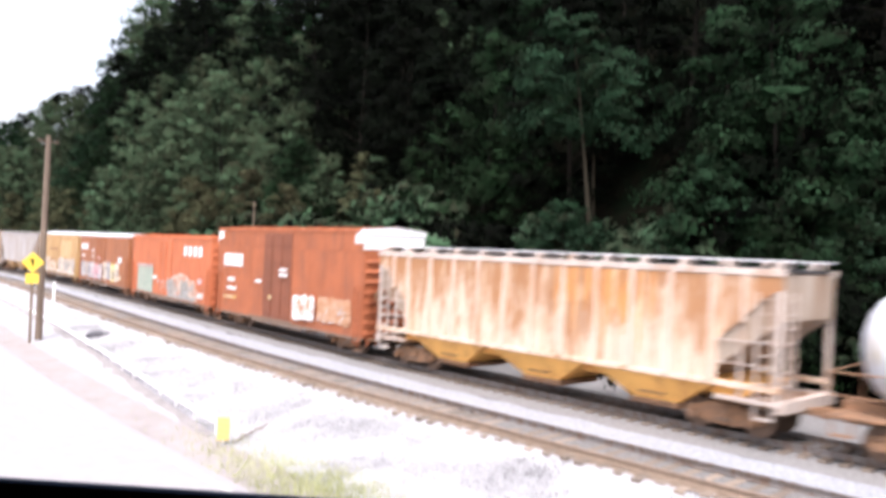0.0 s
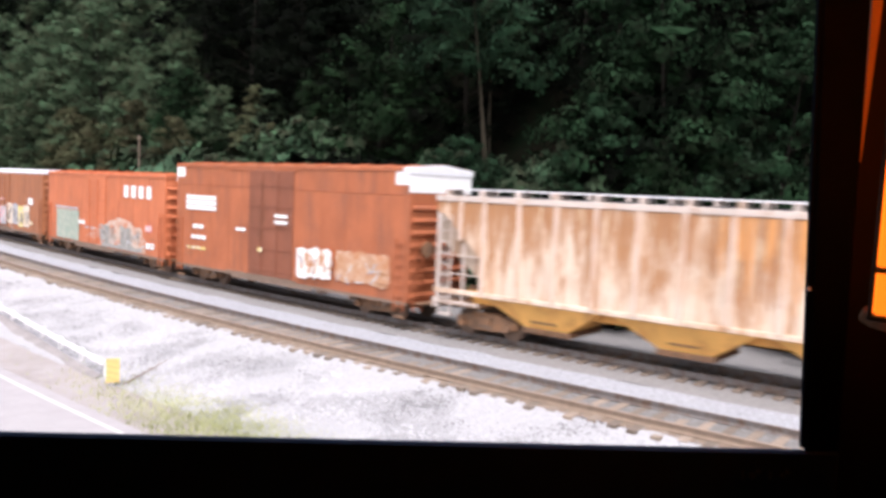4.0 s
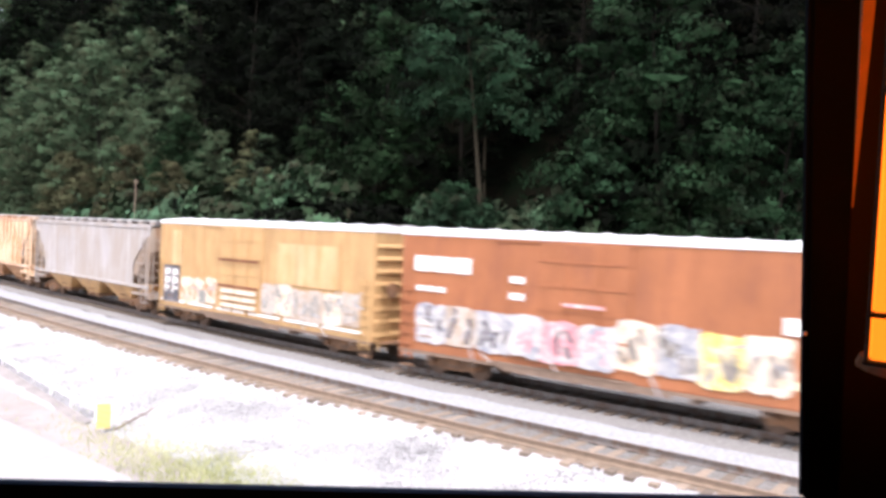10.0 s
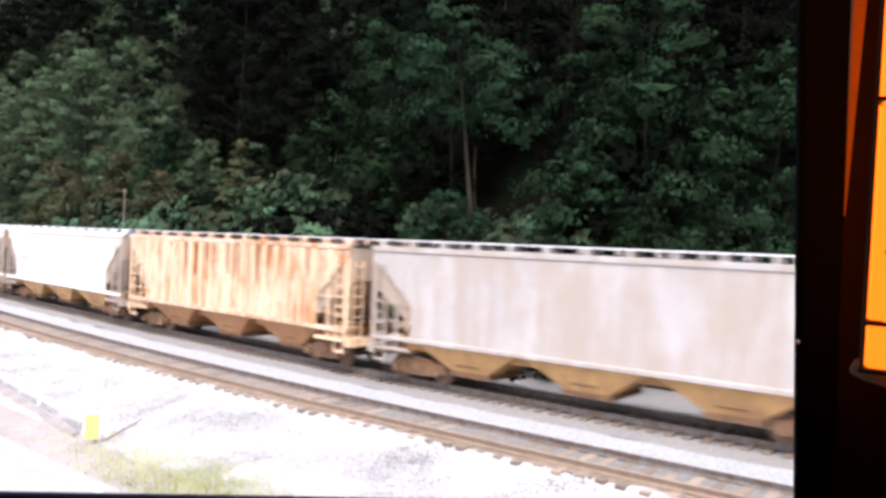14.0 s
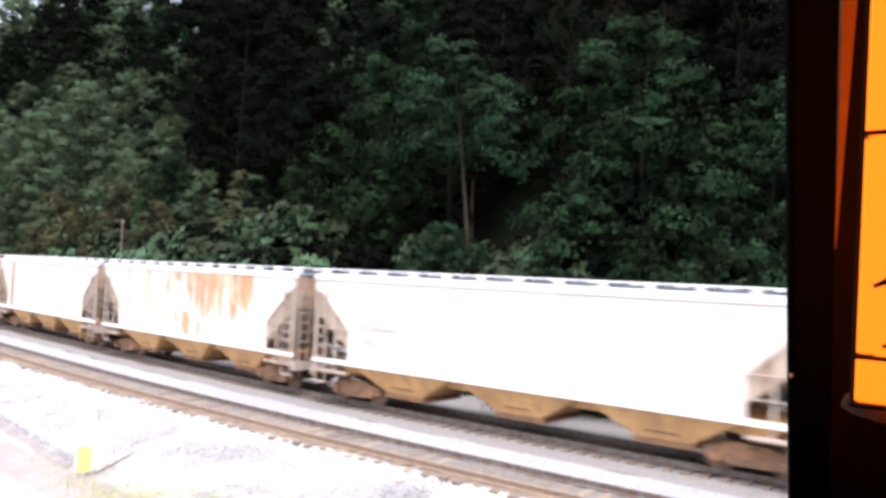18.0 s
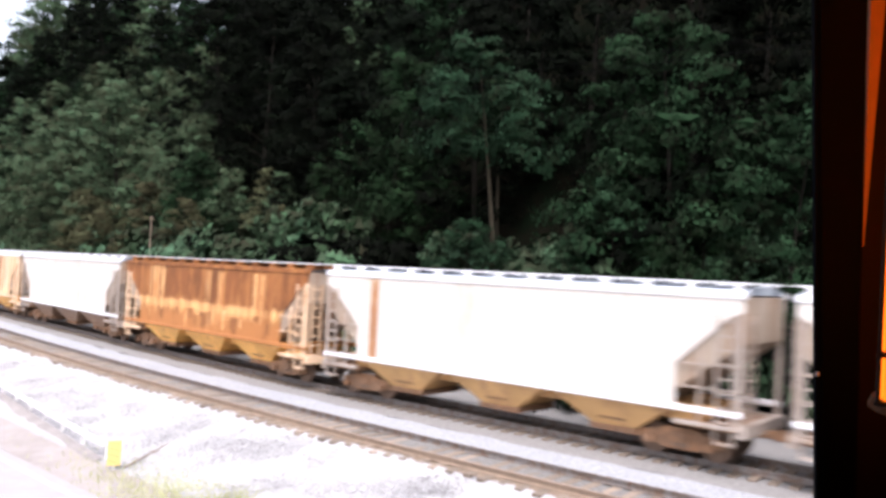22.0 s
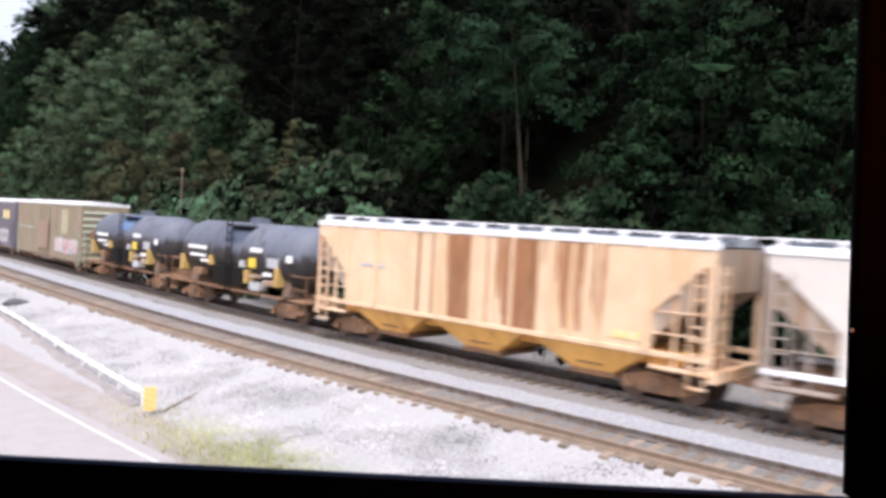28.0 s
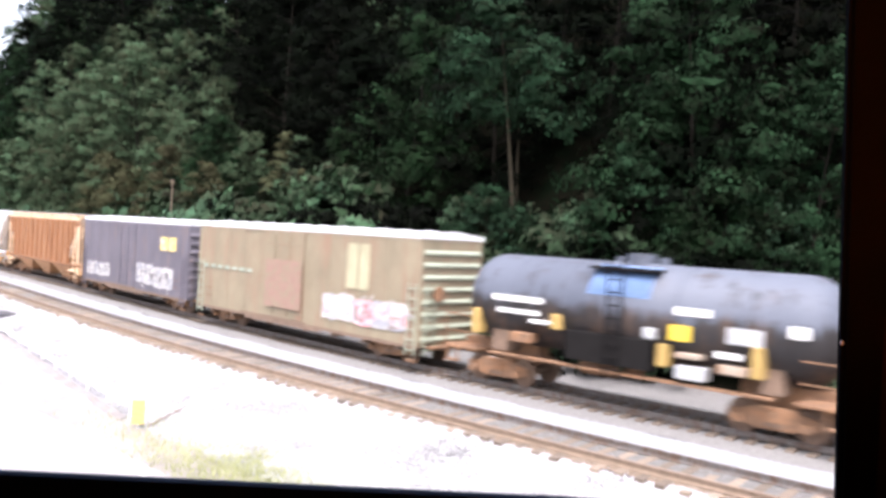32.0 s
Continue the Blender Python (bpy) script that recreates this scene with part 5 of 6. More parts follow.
    bars(c, -a + 2.4, 2.7, 1.6, 0.16, M["galvanised"], 4)
    bars(c, -a + 2.5, 2.2, 0.7, 0.2, M["galvanised"], 2)
    cars.append((c, a))
    c, a = hopper("white covered hopper with brown rust blooms", ln[9], P["white"], P["bay_tan"], end_mat=P["drab"], top_mat=M["roof_white"])
    rust_runs(c, P["bloom"], 77, 26, 1.5, 1.4, tall=(0.4, 2.0), wide=(0.15, 0.6))
    part("rust_stripe", solid((-3.6, -3.2, -1.592, -1.586, 1.9, 4.3)), P["bloom"], c, "rust-brown streak")
    rust_runs(c, P["bloom"], 78, 6, -0.3, 1.0, 2.7)
    rust_runs(c, P["bloom"], 79, 2, -5.5, 0.1, 4.31, (2.2, 2.6))
    cars.append((c, a))
    c, a = hopper("white covered hopper with one narrow rusty stripe", ln[10], P["white"], P["bay_tan"], end_mat=P["drab"], top_mat=M["roof_white"])
    part("rust_stripe", solid((-a + 2.35, -a + 2.75, -1.592, -1.586, 1.51, 4.3)), P["band"], c, "rust-brown streak")
    cars.append((c, a))
    c, a = hopper("dark rust-brown covered hopper with pale scoured streaks", ln[11], P["rustbrown"], P["bay"], ribs=0, end_mat=P["cream"], top_mat=P["rustbrown"])
    rust_runs(c, P["scoured"], 64, 9, -4.7, 0.4, 4.31, (1.6, 2.6), (0.05, 0.16))
    rust_runs(c, P["scoured"], 65, 3, -3.9, 0.2, 4.2, (0.8, 2.2), (0.05, 0.12))
    for x, n, tall in ((0.6, 3, (0.5, 1.6)), (1.45, 5, (1.2, 2.6)), (4.7, 6, (1.0, 2.5))):
        rust_runs(c, P["scoured"], 66 + n, n, x, 0.2, 4.2, tall, (0.05, 0.15))
    rust_runs(c, P["rust_dark"], 69, 9, 1.0, 3.0, 2.5, (0.3, 0.8), (0.3, 0.9))
    rust_runs(c, P["scoured"], 70, 12, 1.0, 3.2, 2.7, (0.3, 1.1), (0.06, 0.25))
    cars.append((c, a))
    c, a = hopper("cream-white smooth covered hopper with a dull brown underside", ln[12], P["white"], P["bay_dark"], end_mat=P["drab"], top_mat=M["roof_white"])
    cars.append((c, a))
    c, a = hopper("cream hopper with broad brown rust bands towards its front", ln[13], P["cream_clean"], P["bay"], ribs=9, rib_mat=P["cream_clean"], end_mat=P["cream"], top_mat=M["roof_white"])
    for x0, x1 in ((-2.66, -2.5), (-1.96, -1.86), (-1.15, -0.2), (0.5, 0.58), (1.25, 2.55)):
        part("rust_stripe", solid((x0, x1, -1.592, -1.586, 1.51, 4.3)), P["umber"], c, "rust-brown streak")
    rust_runs(c, P["band"], 67, 12, 1.0, 1.4, 4.31, (0.4, 2.5), (0.05, 0.2))
    rust_runs(c, P["band"], 68, 5, 4.0, 0.9, 4.31, (2.5, 2.66), (0.15, 0.45))
    bars(c, -a + 2.6, 2.9, 1.3, 0.12, M["galvanised"], 3)
    bars(c, a - 3.0, 1.7, 0.9, 0.22, sp_yel, 1)
    cars.append((c, a))
    cars.append(tank_car("black tank car with white stencils and yellow placard", ln[14], P["tank"], patch_mat="patch_dull"))
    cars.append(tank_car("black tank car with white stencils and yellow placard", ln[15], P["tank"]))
    c, a = boxcar("olive-brown boxcar with pale panel and pinkish graffiti", ln[16], 4.78, P["olive"], M["roof_white"], P["olive"], rib_mat=material("end_green", (0.30, 0.33, 0.26), rough=0.6, vary=0.2))
    bars(c, a - 4.0, 2.5, 1.3, 1.7, car_paint("paint_pale_olive", (0.42, 0.40, 0.27), (0.3, 0.27, 0.18)), 2, 0.1)
    graffiti(c, a - 5.4, a - 0.5, 1.15, 2.25, 5, [sp_white, sp_white, sp_pink], sp_pink, 41)
    bars(c, -a + 0.6, 2.6, 4.2, 0.16, sp_sage, 7, 0.2)
    part("graffiti_panel", solid((-a + 6.0, -a + 8.6, -1.70, -1.69, 1.3, 3.3)), spray("dusky", (0.28, 0.175, 0.14), (0.25, 0.20, 0.14)), c, "dusky red sprayed patch")
    cars.append((c, a))
    c, a = boxcar("dark slate boxcar with yellow lettering and white graffiti", ln[17], 4.72, P["slate"], M["roof_white"], P["slate"])
    bars(c, a - 3.2, 3.1, 1.9, 0.7, sp_yel, 2, 0.15)
    graffiti(c, -a + 0.8, -a + 4.6, 1.15, 2.0, 4, [sp_white], sp_white, 51)
    graffiti(c, a - 6.2, a - 1.5, 1.1, 2.3, 4, [sp_white], sp_white, 52)
    cars.append((c, a))
    cars.append(hopper("brown hopper with cream ends and rust", ln[18], P["umber"], P["bay_brown"], ribs=12, rib_mat=P["umber"], end_mat=P["cream"], top_mat=P["cream"]))
    cars.append(hopper("white smooth-sided covered hopper, far down the train", ln[19], P["white"], P["bay"], end_mat=P["drab"], top_mat=M["roof_white"]))
    cars.append(hopper("pale cream covered hopper at the end of view", ln[20], P["cream"], P["bay"], ribs=12, rib_mat=P["cream"]))
    for i, (car, half) in enumerate(cars):
        TRAIN.append((car, (U[i] + U[i + 1]) / 2))


train()

# ---- trees ----
def leaf_mass(rng, centres, per, size, flat=0.46):
    """Foliage in lumps: a small ragged inner body under a dome of many leaves. Verts and faces."""
    verts, faces = [], []
    ball = bmesh.new()
    bmesh.ops.create_icosphere(ball, subdivisions=1, radius=1.0)
    bv = np.array([v.co[:] for v in ball.verts])
    bf = [[v.index for v in f.verts] for f in ball.faces]
    ball.free()
    for c, r in centres:
        wide = np.array([rng.uniform(0.95, 1.6), rng.uniform(0.7, 1.05)])
        turn = rng.uniform(0, math.tau)
        rot = np.array([[math.cos(turn), -math.sin(turn), 0], [math.sin(turn), math.cos(turn), 0], [0, 0, 1]])
        body = bv * (0.30 + 0.09 * rng.normal(size=(len(bv), 1)).clip(-1.5, 1.5))
        body = body * np.array([wide[0], wide[1], flat])
        body = (body @ rot.T) * r + c
        b = len(verts)
        verts += [tuple(q) for q in body]
        faces += [tuple(b + k for k in f) for f in bf]
        # small knots of leaves over the dome
        knots = max(8, per // 12)
        ka = rng.uniform(0, math.tau, knots)
        kz = rng.uniform(-0.3, 1.0, knots)
        kr = np.sqrt(1 - kz * kz)
        kd = np.stack([np.cos(ka) * kr * wide[0], np.sin(ka) * kr * wide[1], kz * flat], 1) * rng.uniform(0.7, 1.2, (knots, 1))
        kd[:, 2] -= 0.24 * (kd[:, 0] ** 2 + kd[:, 1] ** 2)
        pick = rng.integers(0, knots, per)
        d = kd[pick] + rng.normal(size=(per, 3)) * np.array([0.13, 0.13, 0.08])
        p = (d @ rot.T) * r + c
        ln = size * rng.uniform(0.6, 1.5, per)
        nrm = (d @ rot.T) / np.linalg.norm(d, axis=1)[:, None] + rng.normal(size=(per, 3)) * 0.22 + np.array([0.0, 0.0, 0.25])
        u = np.cross(nrm, rng.normal(size=(per, 3)))
        u *= ln[:, None] / np.linalg.norm(u, axis=1)[:, None]
        w = np.cross(nrm, u)
        w *= (ln * 0.45)[:, None] / np.linalg.norm(w, axis=1)[:, None]
        b = len(verts)
        tri = np.stack([p - u * 0.5 + w, p - u * 0.5 - w, p + u * 0.6], 1).reshape(-1, 3)
        verts += [tuple(v) for v in tri]
        faces += [(b + 3 * k, b + 3 * k + 1, b + 3 * k + 2) for k in range(per)]
    return verts, faces


def tree_kit(seed, height, spread, mat, sprays=38, per=400, leaf=0.185, low=0.1, bark="bark"):
    rng = np.random.default_rng(seed)
    root = new("tree")
    bm = bmesh.new()
    lean = rng.normal(size=2) * 0.03 * height
    fs = np.linspace(0, 1, 7)
    rings = []
    for f in fs:
        r = 0.17 * (1.06 - f) * height / 14
        rings.append([bm.verts.new((lean[0] * f * f + r * math.cos(k * math.tau / 8), lean[1] * f * f + r * math.sin(k * math.tau / 8), height * 0.9 * f)) for k in range(8)])
    for i in range(6):
        for k in range(8):
            bm.faces.new((rings[i][k], rings[i][(k + 1) % 8], rings[i + 1][(k + 1) % 8], rings[i + 1][k]))
    centres = []
    for k in range(sprays):
        f = low + (1 - low) * (k + rng.random()) / sprays
        g = (f - low) / (1 - low)
        shape = (0.6 + 0.4 * math.sin(math.pi * min(1.0, 0.1 + 0.75 * g))) * (1.0 - 0.78 * g ** 2.0)
        ang = k * 2.4 + rng.uniform(-0.7, 0.7)
        rad = spread * shape * rng.uniform(0.5, 1.12)
        c = np.array([math.cos(ang) * rad + lean[0] * f * f, math.sin(ang) * rad + lean[1] * f * f, height * f])
        centres.append((c, rng.uniform(0.7, 1.5) * spread / 3.0 * (1 - 0.35 * g)))
        if k % 3 == 0 and low < 0.4:
            h0 = min(0.82, max(0.1, f - rad * 0.45 / height))
            e = h0 / 0.9
            rod(bm, (lean[0] * e * e, lean[1] * e * e, height * h0), c, 0.05 * height / 14, 5, 0.014)
    part("trunk", bm, M[bark], root)
    v, fc = leaf_mass(rng, centres, per, leaf)
    hang("crown", sheet("crown", v, fc, mat), root)
    return root


def bush_kit(seed, height, spread, mat, sprays=15, per=230, leaf=0.19):
    rng = np.random.default_rng(seed)
    root = new("bush")
    bm = bmesh.new()
    centres = []
    for k in range(sprays):
        ang = rng.uniform(0, math.tau)
        f = rng.random()
        rad = spread * rng.random() ** 0.6 * math.sqrt(max(0.05, 1 - f * f * 0.8))
        c = np.array([math.cos(ang) * rad, math.sin(ang) * rad, height * (0.12 + 0.8 * f)])
        centres.append((c, rng.uniform(0.45, 0.85) * spread * 0.6))
        if k % 4 == 0:
            rod(bm, (0, 0, 0), c, 0.03, 5, 0.01)
    part("stems", bm, M["bark"], root)
    v, fc = leaf_mass(rng, centres, per, leaf, flat=0.6)
    hang("foliage", sheet("foliage", v, fc, mat), root)
    return root


def skyline(az):
    """How high the wood stands over the level, in degrees, towards the open end of the valley."""
    return float(np.interp(az, [65, 66.2, 66.7, 67.3, 67.7, 69, 71, 73.1, 78, 85], [40, 15.3, 14.4, 12.2, 10.6, 9.9, 9.2, 7.3, 5.0, 4.0]))


def forest():
    rng = random.Random(17)
    # Kinds 0 and 3 are coloured for shade; 2, 4 and 6 for light.
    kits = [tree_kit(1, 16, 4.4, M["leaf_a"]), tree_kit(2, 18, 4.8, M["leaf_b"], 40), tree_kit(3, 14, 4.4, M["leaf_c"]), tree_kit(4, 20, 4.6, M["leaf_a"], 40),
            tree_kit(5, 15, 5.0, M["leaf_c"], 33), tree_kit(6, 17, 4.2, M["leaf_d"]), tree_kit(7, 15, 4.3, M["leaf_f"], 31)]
    names = ["tall broadleaf tree on the slope, crown coloured dark for shade", "tall broadleaf tree on the slope, olive crown lightened for haze", "broadleaf tree on the slope, green crown coloured as if lit", "broadleaf tree with dull brownish crown on the slope", "broadleaf tree standing forward, crown coloured for strong light"]
    label = {0: 0, 3: 0, 1: 1, 5: 3, 2: 2, 4: 2, 6: 4}
    heights = [16, 18, 14, 20, 15, 17, 15]
    used = set()
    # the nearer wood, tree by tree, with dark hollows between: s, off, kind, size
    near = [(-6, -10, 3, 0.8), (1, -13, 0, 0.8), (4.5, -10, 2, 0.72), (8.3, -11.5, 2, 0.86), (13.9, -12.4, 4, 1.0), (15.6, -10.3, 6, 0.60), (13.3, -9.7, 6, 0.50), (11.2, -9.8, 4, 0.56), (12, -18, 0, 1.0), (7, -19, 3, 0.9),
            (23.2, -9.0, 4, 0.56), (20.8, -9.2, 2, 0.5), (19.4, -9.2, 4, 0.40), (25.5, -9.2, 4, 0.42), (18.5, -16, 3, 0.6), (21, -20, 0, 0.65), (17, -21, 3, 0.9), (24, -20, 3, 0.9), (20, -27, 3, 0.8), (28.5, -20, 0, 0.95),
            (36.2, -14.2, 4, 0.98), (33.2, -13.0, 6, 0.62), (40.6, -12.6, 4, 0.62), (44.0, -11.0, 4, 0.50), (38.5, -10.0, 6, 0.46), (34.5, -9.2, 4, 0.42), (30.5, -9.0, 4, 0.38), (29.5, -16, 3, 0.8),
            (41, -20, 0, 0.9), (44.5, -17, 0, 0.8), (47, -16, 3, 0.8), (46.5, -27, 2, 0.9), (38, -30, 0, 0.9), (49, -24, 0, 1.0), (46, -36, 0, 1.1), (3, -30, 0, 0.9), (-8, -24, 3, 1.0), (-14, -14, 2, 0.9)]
    rows = [(-10.5, 5.6, 57, 150, 0.66), (-14, 6.2, 60, 230, 0.9), (-20, 7.0, 53, 280, 1.0), (-27, 8.0, 54, 290, 1.05), (-35, 9.0, 52, 290, 1.1), (-44, 11.0, 50, 250, 1.25), (-56, 10.0, 56, 210, 1.4), (-68, 11.0, 90, 230, 1.5)]
    for s, o, k, sc in near:
        x, y, t = along(s, o)
        m = pose(float(x), float(y), float(ground_level(o)) - 0.7, rng.uniform(-4, 4), rng.uniform(-4, 4), rng.uniform(0, 360))
        if k not in used:
            ob = kits[k]
            used.add(k)
            tagged(ob, names[label[k]], "tree", group="trees of the wooded hillside")
            ob.matrix_basis = m
        else:
            ob = copy_thing(kits[k], m)
        ob.scale = (sc, sc, sc)
    for off, gap, s0, s1, size in rows:
        s = s0
        while s < s1:
            px, py, pt = along(s, off)
            az = math.degrees(math.atan2(-float(px), float(py)))
            # Deep rows take the crowns coloured for shade.
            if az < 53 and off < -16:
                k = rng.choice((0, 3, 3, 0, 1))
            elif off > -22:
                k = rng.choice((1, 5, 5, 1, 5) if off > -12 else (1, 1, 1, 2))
            else:
                k = rng.choice((0, 2, 4, 1, 3, 2))
            o = off + rng.uniform(-2.2, 2.2)
            x, y, t = along(s + rng.uniform(-1.5, 1.5), o)
            x, y = float(x), float(y)
            sc = size * rng.uniform(0.78, 1.2)
            z = float(ground_level(o, s)) - 0.7
            m = pose(x, y, z, rng.uniform(-4, 4), rng.uniform(-4, 4), rng.uniform(0, 360))
            s += gap * rng.uniform(0.75, 1.25) * (1.0 if s < 110 else 1.5) * (0.7 if off < -24 and 57 < az < 66 else 1.0)
            room_up = math.tan(radians(skyline(math.degrees(math.atan2(-x, y)) + 1.2))) * math.hypot(x, y) + 4.6 - z
            if room_up < 0.12 * heights[k] * sc:
                continue
            sc = max(0.22, min(sc, room_up / (heights[k] * 0.98)))
            if k not in used:
                ob = kits[k]
                used.add(k)
                tagged(ob, names[label[k]], "tree", group="trees of the wooded hillside")
                ob.matrix_basis = m
            else:
                ob = copy_thing(kits[k], m)
            ob.scale = (sc, sc, sc)
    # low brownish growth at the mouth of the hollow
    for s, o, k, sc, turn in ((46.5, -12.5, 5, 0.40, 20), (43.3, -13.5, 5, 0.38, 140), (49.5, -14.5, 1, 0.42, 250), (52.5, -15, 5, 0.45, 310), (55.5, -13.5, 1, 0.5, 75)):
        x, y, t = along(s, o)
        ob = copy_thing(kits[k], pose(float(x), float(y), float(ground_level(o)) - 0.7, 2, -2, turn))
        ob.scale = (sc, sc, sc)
    # bare stems that stand free of the rest, the palest in front
    thin = tagged(tree_kit(9, 16.4, 3.4, M["leaf_c"], 18, 400, low=0.62, bark="pale_bark"), "slender tree with a bare pale trunk and high crown", "tree", group="trees of the wooded hillside")
    thin.matrix_basis = pose(-20.65, 32.75, 0.2, 2, -5, 0)
    for s, o, sc, turn in ((26.4, -14.6, 0.7, 230), (16.6, -13.5, 0.6, 40)):
        x, y, t = along(s, o)
        ob = copy_thing(thin, pose(float(x), float(y), float(ground_level(o)) - 0.5, 2, 2, turn))
        ob.scale = (sc, sc, sc)
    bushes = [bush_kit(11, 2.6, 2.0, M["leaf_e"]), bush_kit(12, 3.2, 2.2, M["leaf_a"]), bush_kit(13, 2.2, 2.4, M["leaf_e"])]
    used = set()
    spots = [(20.6, -9.0, 1.8), (23.4, -9.0, 1.6), (19.0, -9.4, 1.6), (18.0, -11.5, 2.0)]
    for off, gap, s0, s1 in ((-9.3, 2.4, -14, 120), (-10.6, 3.0, -16, 120), (-12.8, 4.5, -18, 110)):
        s = s0
        while s < s1:
            k = rng.choice((0, 0, 1, 2) if s < 60 else (2, 2, 0, 0))
            o = off + rng.uniform(-0.8, 0.8)
            x, y, t = along(s, o)
            sc = rng.uniform(1.0, 1.9) * (1.35 if 34 < s < 66 else 1.0)
            m = pose(float(x), float(y), float(ground_level(o)) - 0.15, 0, 0, rng.uniform(0, 360))
            if k not in used:
                ob = bushes[k]
                used.add(k)
                tagged(ob, "dense leafy shrub at the foot of the hillside", "shrub", group="shrubs along the line")
                ob.matrix_basis = m
            else:
                ob = copy_thing(bushes[k], m)
            ob.scale = (sc, sc, sc)
            s += gap * rng.uniform(0.7, 1.3)
    for s, o, sc in spots:
        x, y, t = along(s, o)
        ob = copy_thing(bushes[0], pose(float(x), float(y), float(ground_level(o)) - 0.15, 0, 0, 60 * s))
        ob.scale = (sc, sc, sc)


forest()


# ---- roadside things ----
def roadside():
    # guard rail with posts and a striped end marker
    gr = tagged(new("guard_rail"), "pale galvanised guard rail along the road's edge", "guard rail")
    prof = [(-0.03, 0.03), (0.03, 0.045), (0.03, 0.065), (-0.03, 0.085), (-0.03, 0.095), (0.03, 0.115), (0.03, 0.135), (-0.03, 0.15)]

    def run(s):
        return float(np.interp(s, [19.5, 22, 25, 28.5, 35, 46, 62, 120], [10.72, 10.46, 10.15, 9.8, 9.25, 8.75, 8.5, 8.4]))
    ss = np.arange(19.5, 110, 1.9)
    # Strip in dirt colour stands in for shade under the beam, with some dirt.
    verts = []
    for s in ss:
        for d, up in ((0.03, 0.045), (0.2, 0.035), (0.46, -0.035)):
            o = run(s) + d
            x, y, t = along(s, o)
            verts.append((float(x), float(y), float(np.interp(o, [6.7, 7.46, 8.46, 9.66, 10.8, 11.4, 12.3], [-0.28, -0.5, -0.68, -0.86, -0.98, -1.035, -1.04])) + up))
    faces = [(i * 3 + j, i * 3 + j + 1, i * 3 + j + 4, i * 3 + j + 3) for i in range(len(ss) - 1) for j in range(2)]
    tagged(hang("dirt_strip", sheet("dirt_strip", verts, faces, M["dirt"])), "greyish strip of dirt and painted shade under the guard rail", "dirt", kind="structure")
    for i in range(len(ss) - 1):
        verts, n = [], len(prof)
        for s in (ss[i], ss[i + 1] + 0.05):
            for th in (0.0, -0.012):
                for d, z in prof:
                    x, y, t = along(s, run(s) + d + th)
                    verts.append((float(x), float(y), -0.67 + z))
        faces = [(j, j + 1, 2 * n + j + 1, 2 * n + j) for j in range(n - 1)] + [(n + j, 3 * n + j, 3 * n + j + 1, n + j + 1) for j in range(n - 1)]
        faces += [(0, 2 * n, 3 * n, n), (n - 1, 2 * n - 1, 4 * n - 1, 3 * n - 1)]
        hang("beam", sheet("beam", verts, faces, M["guard"]), gr)
        x, y, t = along(ss[i], run(ss[i]) - 0.1)
        part("post", solid((-0.05, 0.05, -0.05, 0.05, -1.25, -0.53)), M["guard"], gr, at=pose(float(x), float(y), 0, 0, 0, -math.degrees(t)))
    mk = tagged(new("object_marker"), "yellow reflective marker with dark slanted stripes", "road sign")
    mk.matrix_basis = pose(-19.36, 11.87, -0.94, 0, 0, 59)
    part("panel", solid((-0.17, 0.17, -0.02, 0.0, 0.06, 0.72)), M["marker"], mk, bevel=0.004)
    for k in range(4):
        z = 0.10 + k * 0.16
        bm = bmesh.new()
        prism(bm, [(-0.16, z + 0.10), (0.16, z), (0.16, z + 0.035), (-0.16, z + 0.135)], -0.024, -0.02)
        part("stripe", bm, M["stripe"], mk)
    part("post", solid((-0.03, 0.03, 0.0, 0.05, -0.3, 0.65)), M["galvanised"], mk)
    # utility pole and the road sign
    bm = bmesh.new()
    rod(bm, (0, 0, -0.6), (0.25, 0, 10.9), 0.19, 12, 0.13)
    po = tagged(new("utility_pole"), "tall weathered wooden utility pole beside the road", "pole")
    po.matrix_basis = pose(-44.0, 15.7, -1.1)
    part("shaft", bm, M["pole"], po)
    part("crossarm", solid((-0.05, 0.05, -0.6, 0.6, 10.55, 10.65)), M["pole"], po, at=pose(0.24, 0, 0, 0, 0, 15))
    bm = bmesh.new()
    rod(bm, (0, 0, -0.3), (0, 0, 4.0), 0.075, 10)
    sg = tagged(new("road_sign"), "yellow diamond warning sign with a plaque below", "road sign")
    sg.matrix_basis = pose(-43.35, 15.05, -1.1, 0, 0, 71)
    part("post", bm, M["pole"], sg)
    part("diamond", solid((-0.38, 0.38, -0.012, 0.012, -0.38, 0.38)), M["yellow"], sg, "yellow diamond plate", at=pose(0, -0.1, 4.25) @ pose(0, 0, 0, 0, 45, 0), bevel=0.004)
    part("plaque", solid((-0.31, 0.31, -0.012, 0.012, -0.26, 0.26)), M["yellow"], sg, "square yellow plaque", at=pose(0, -0.1, 3.42), bevel=0.004)
    part("arrow", solid((-0.05, 0.05, -0.004, 0.004, -0.18, 0.18), (-0.16, -0.05, -0.004, 0.004, 0.06, 0.15)), M["black"], sg, "black arrow", at=pose(0, -0.118, 4.25))
    # slim pole behind the train
    bm = bmesh.new()
    rod(bm, (0, 0, -0.5), (0, 0, 8.4), 0.055, 10, 0.045)
    fp = tagged(new("signal_pole"), "slim weathered pole behind the train among shrubs", "pole")
    fp.matrix_basis = pose(-52.6, 34.1, -0.6)
    part("shaft", bm, M["pole"], fp)
    part("bracket", solid((-0.3, 0.3, -0.03, 0.03, 8.2, 8.26)), M["pole"], fp)
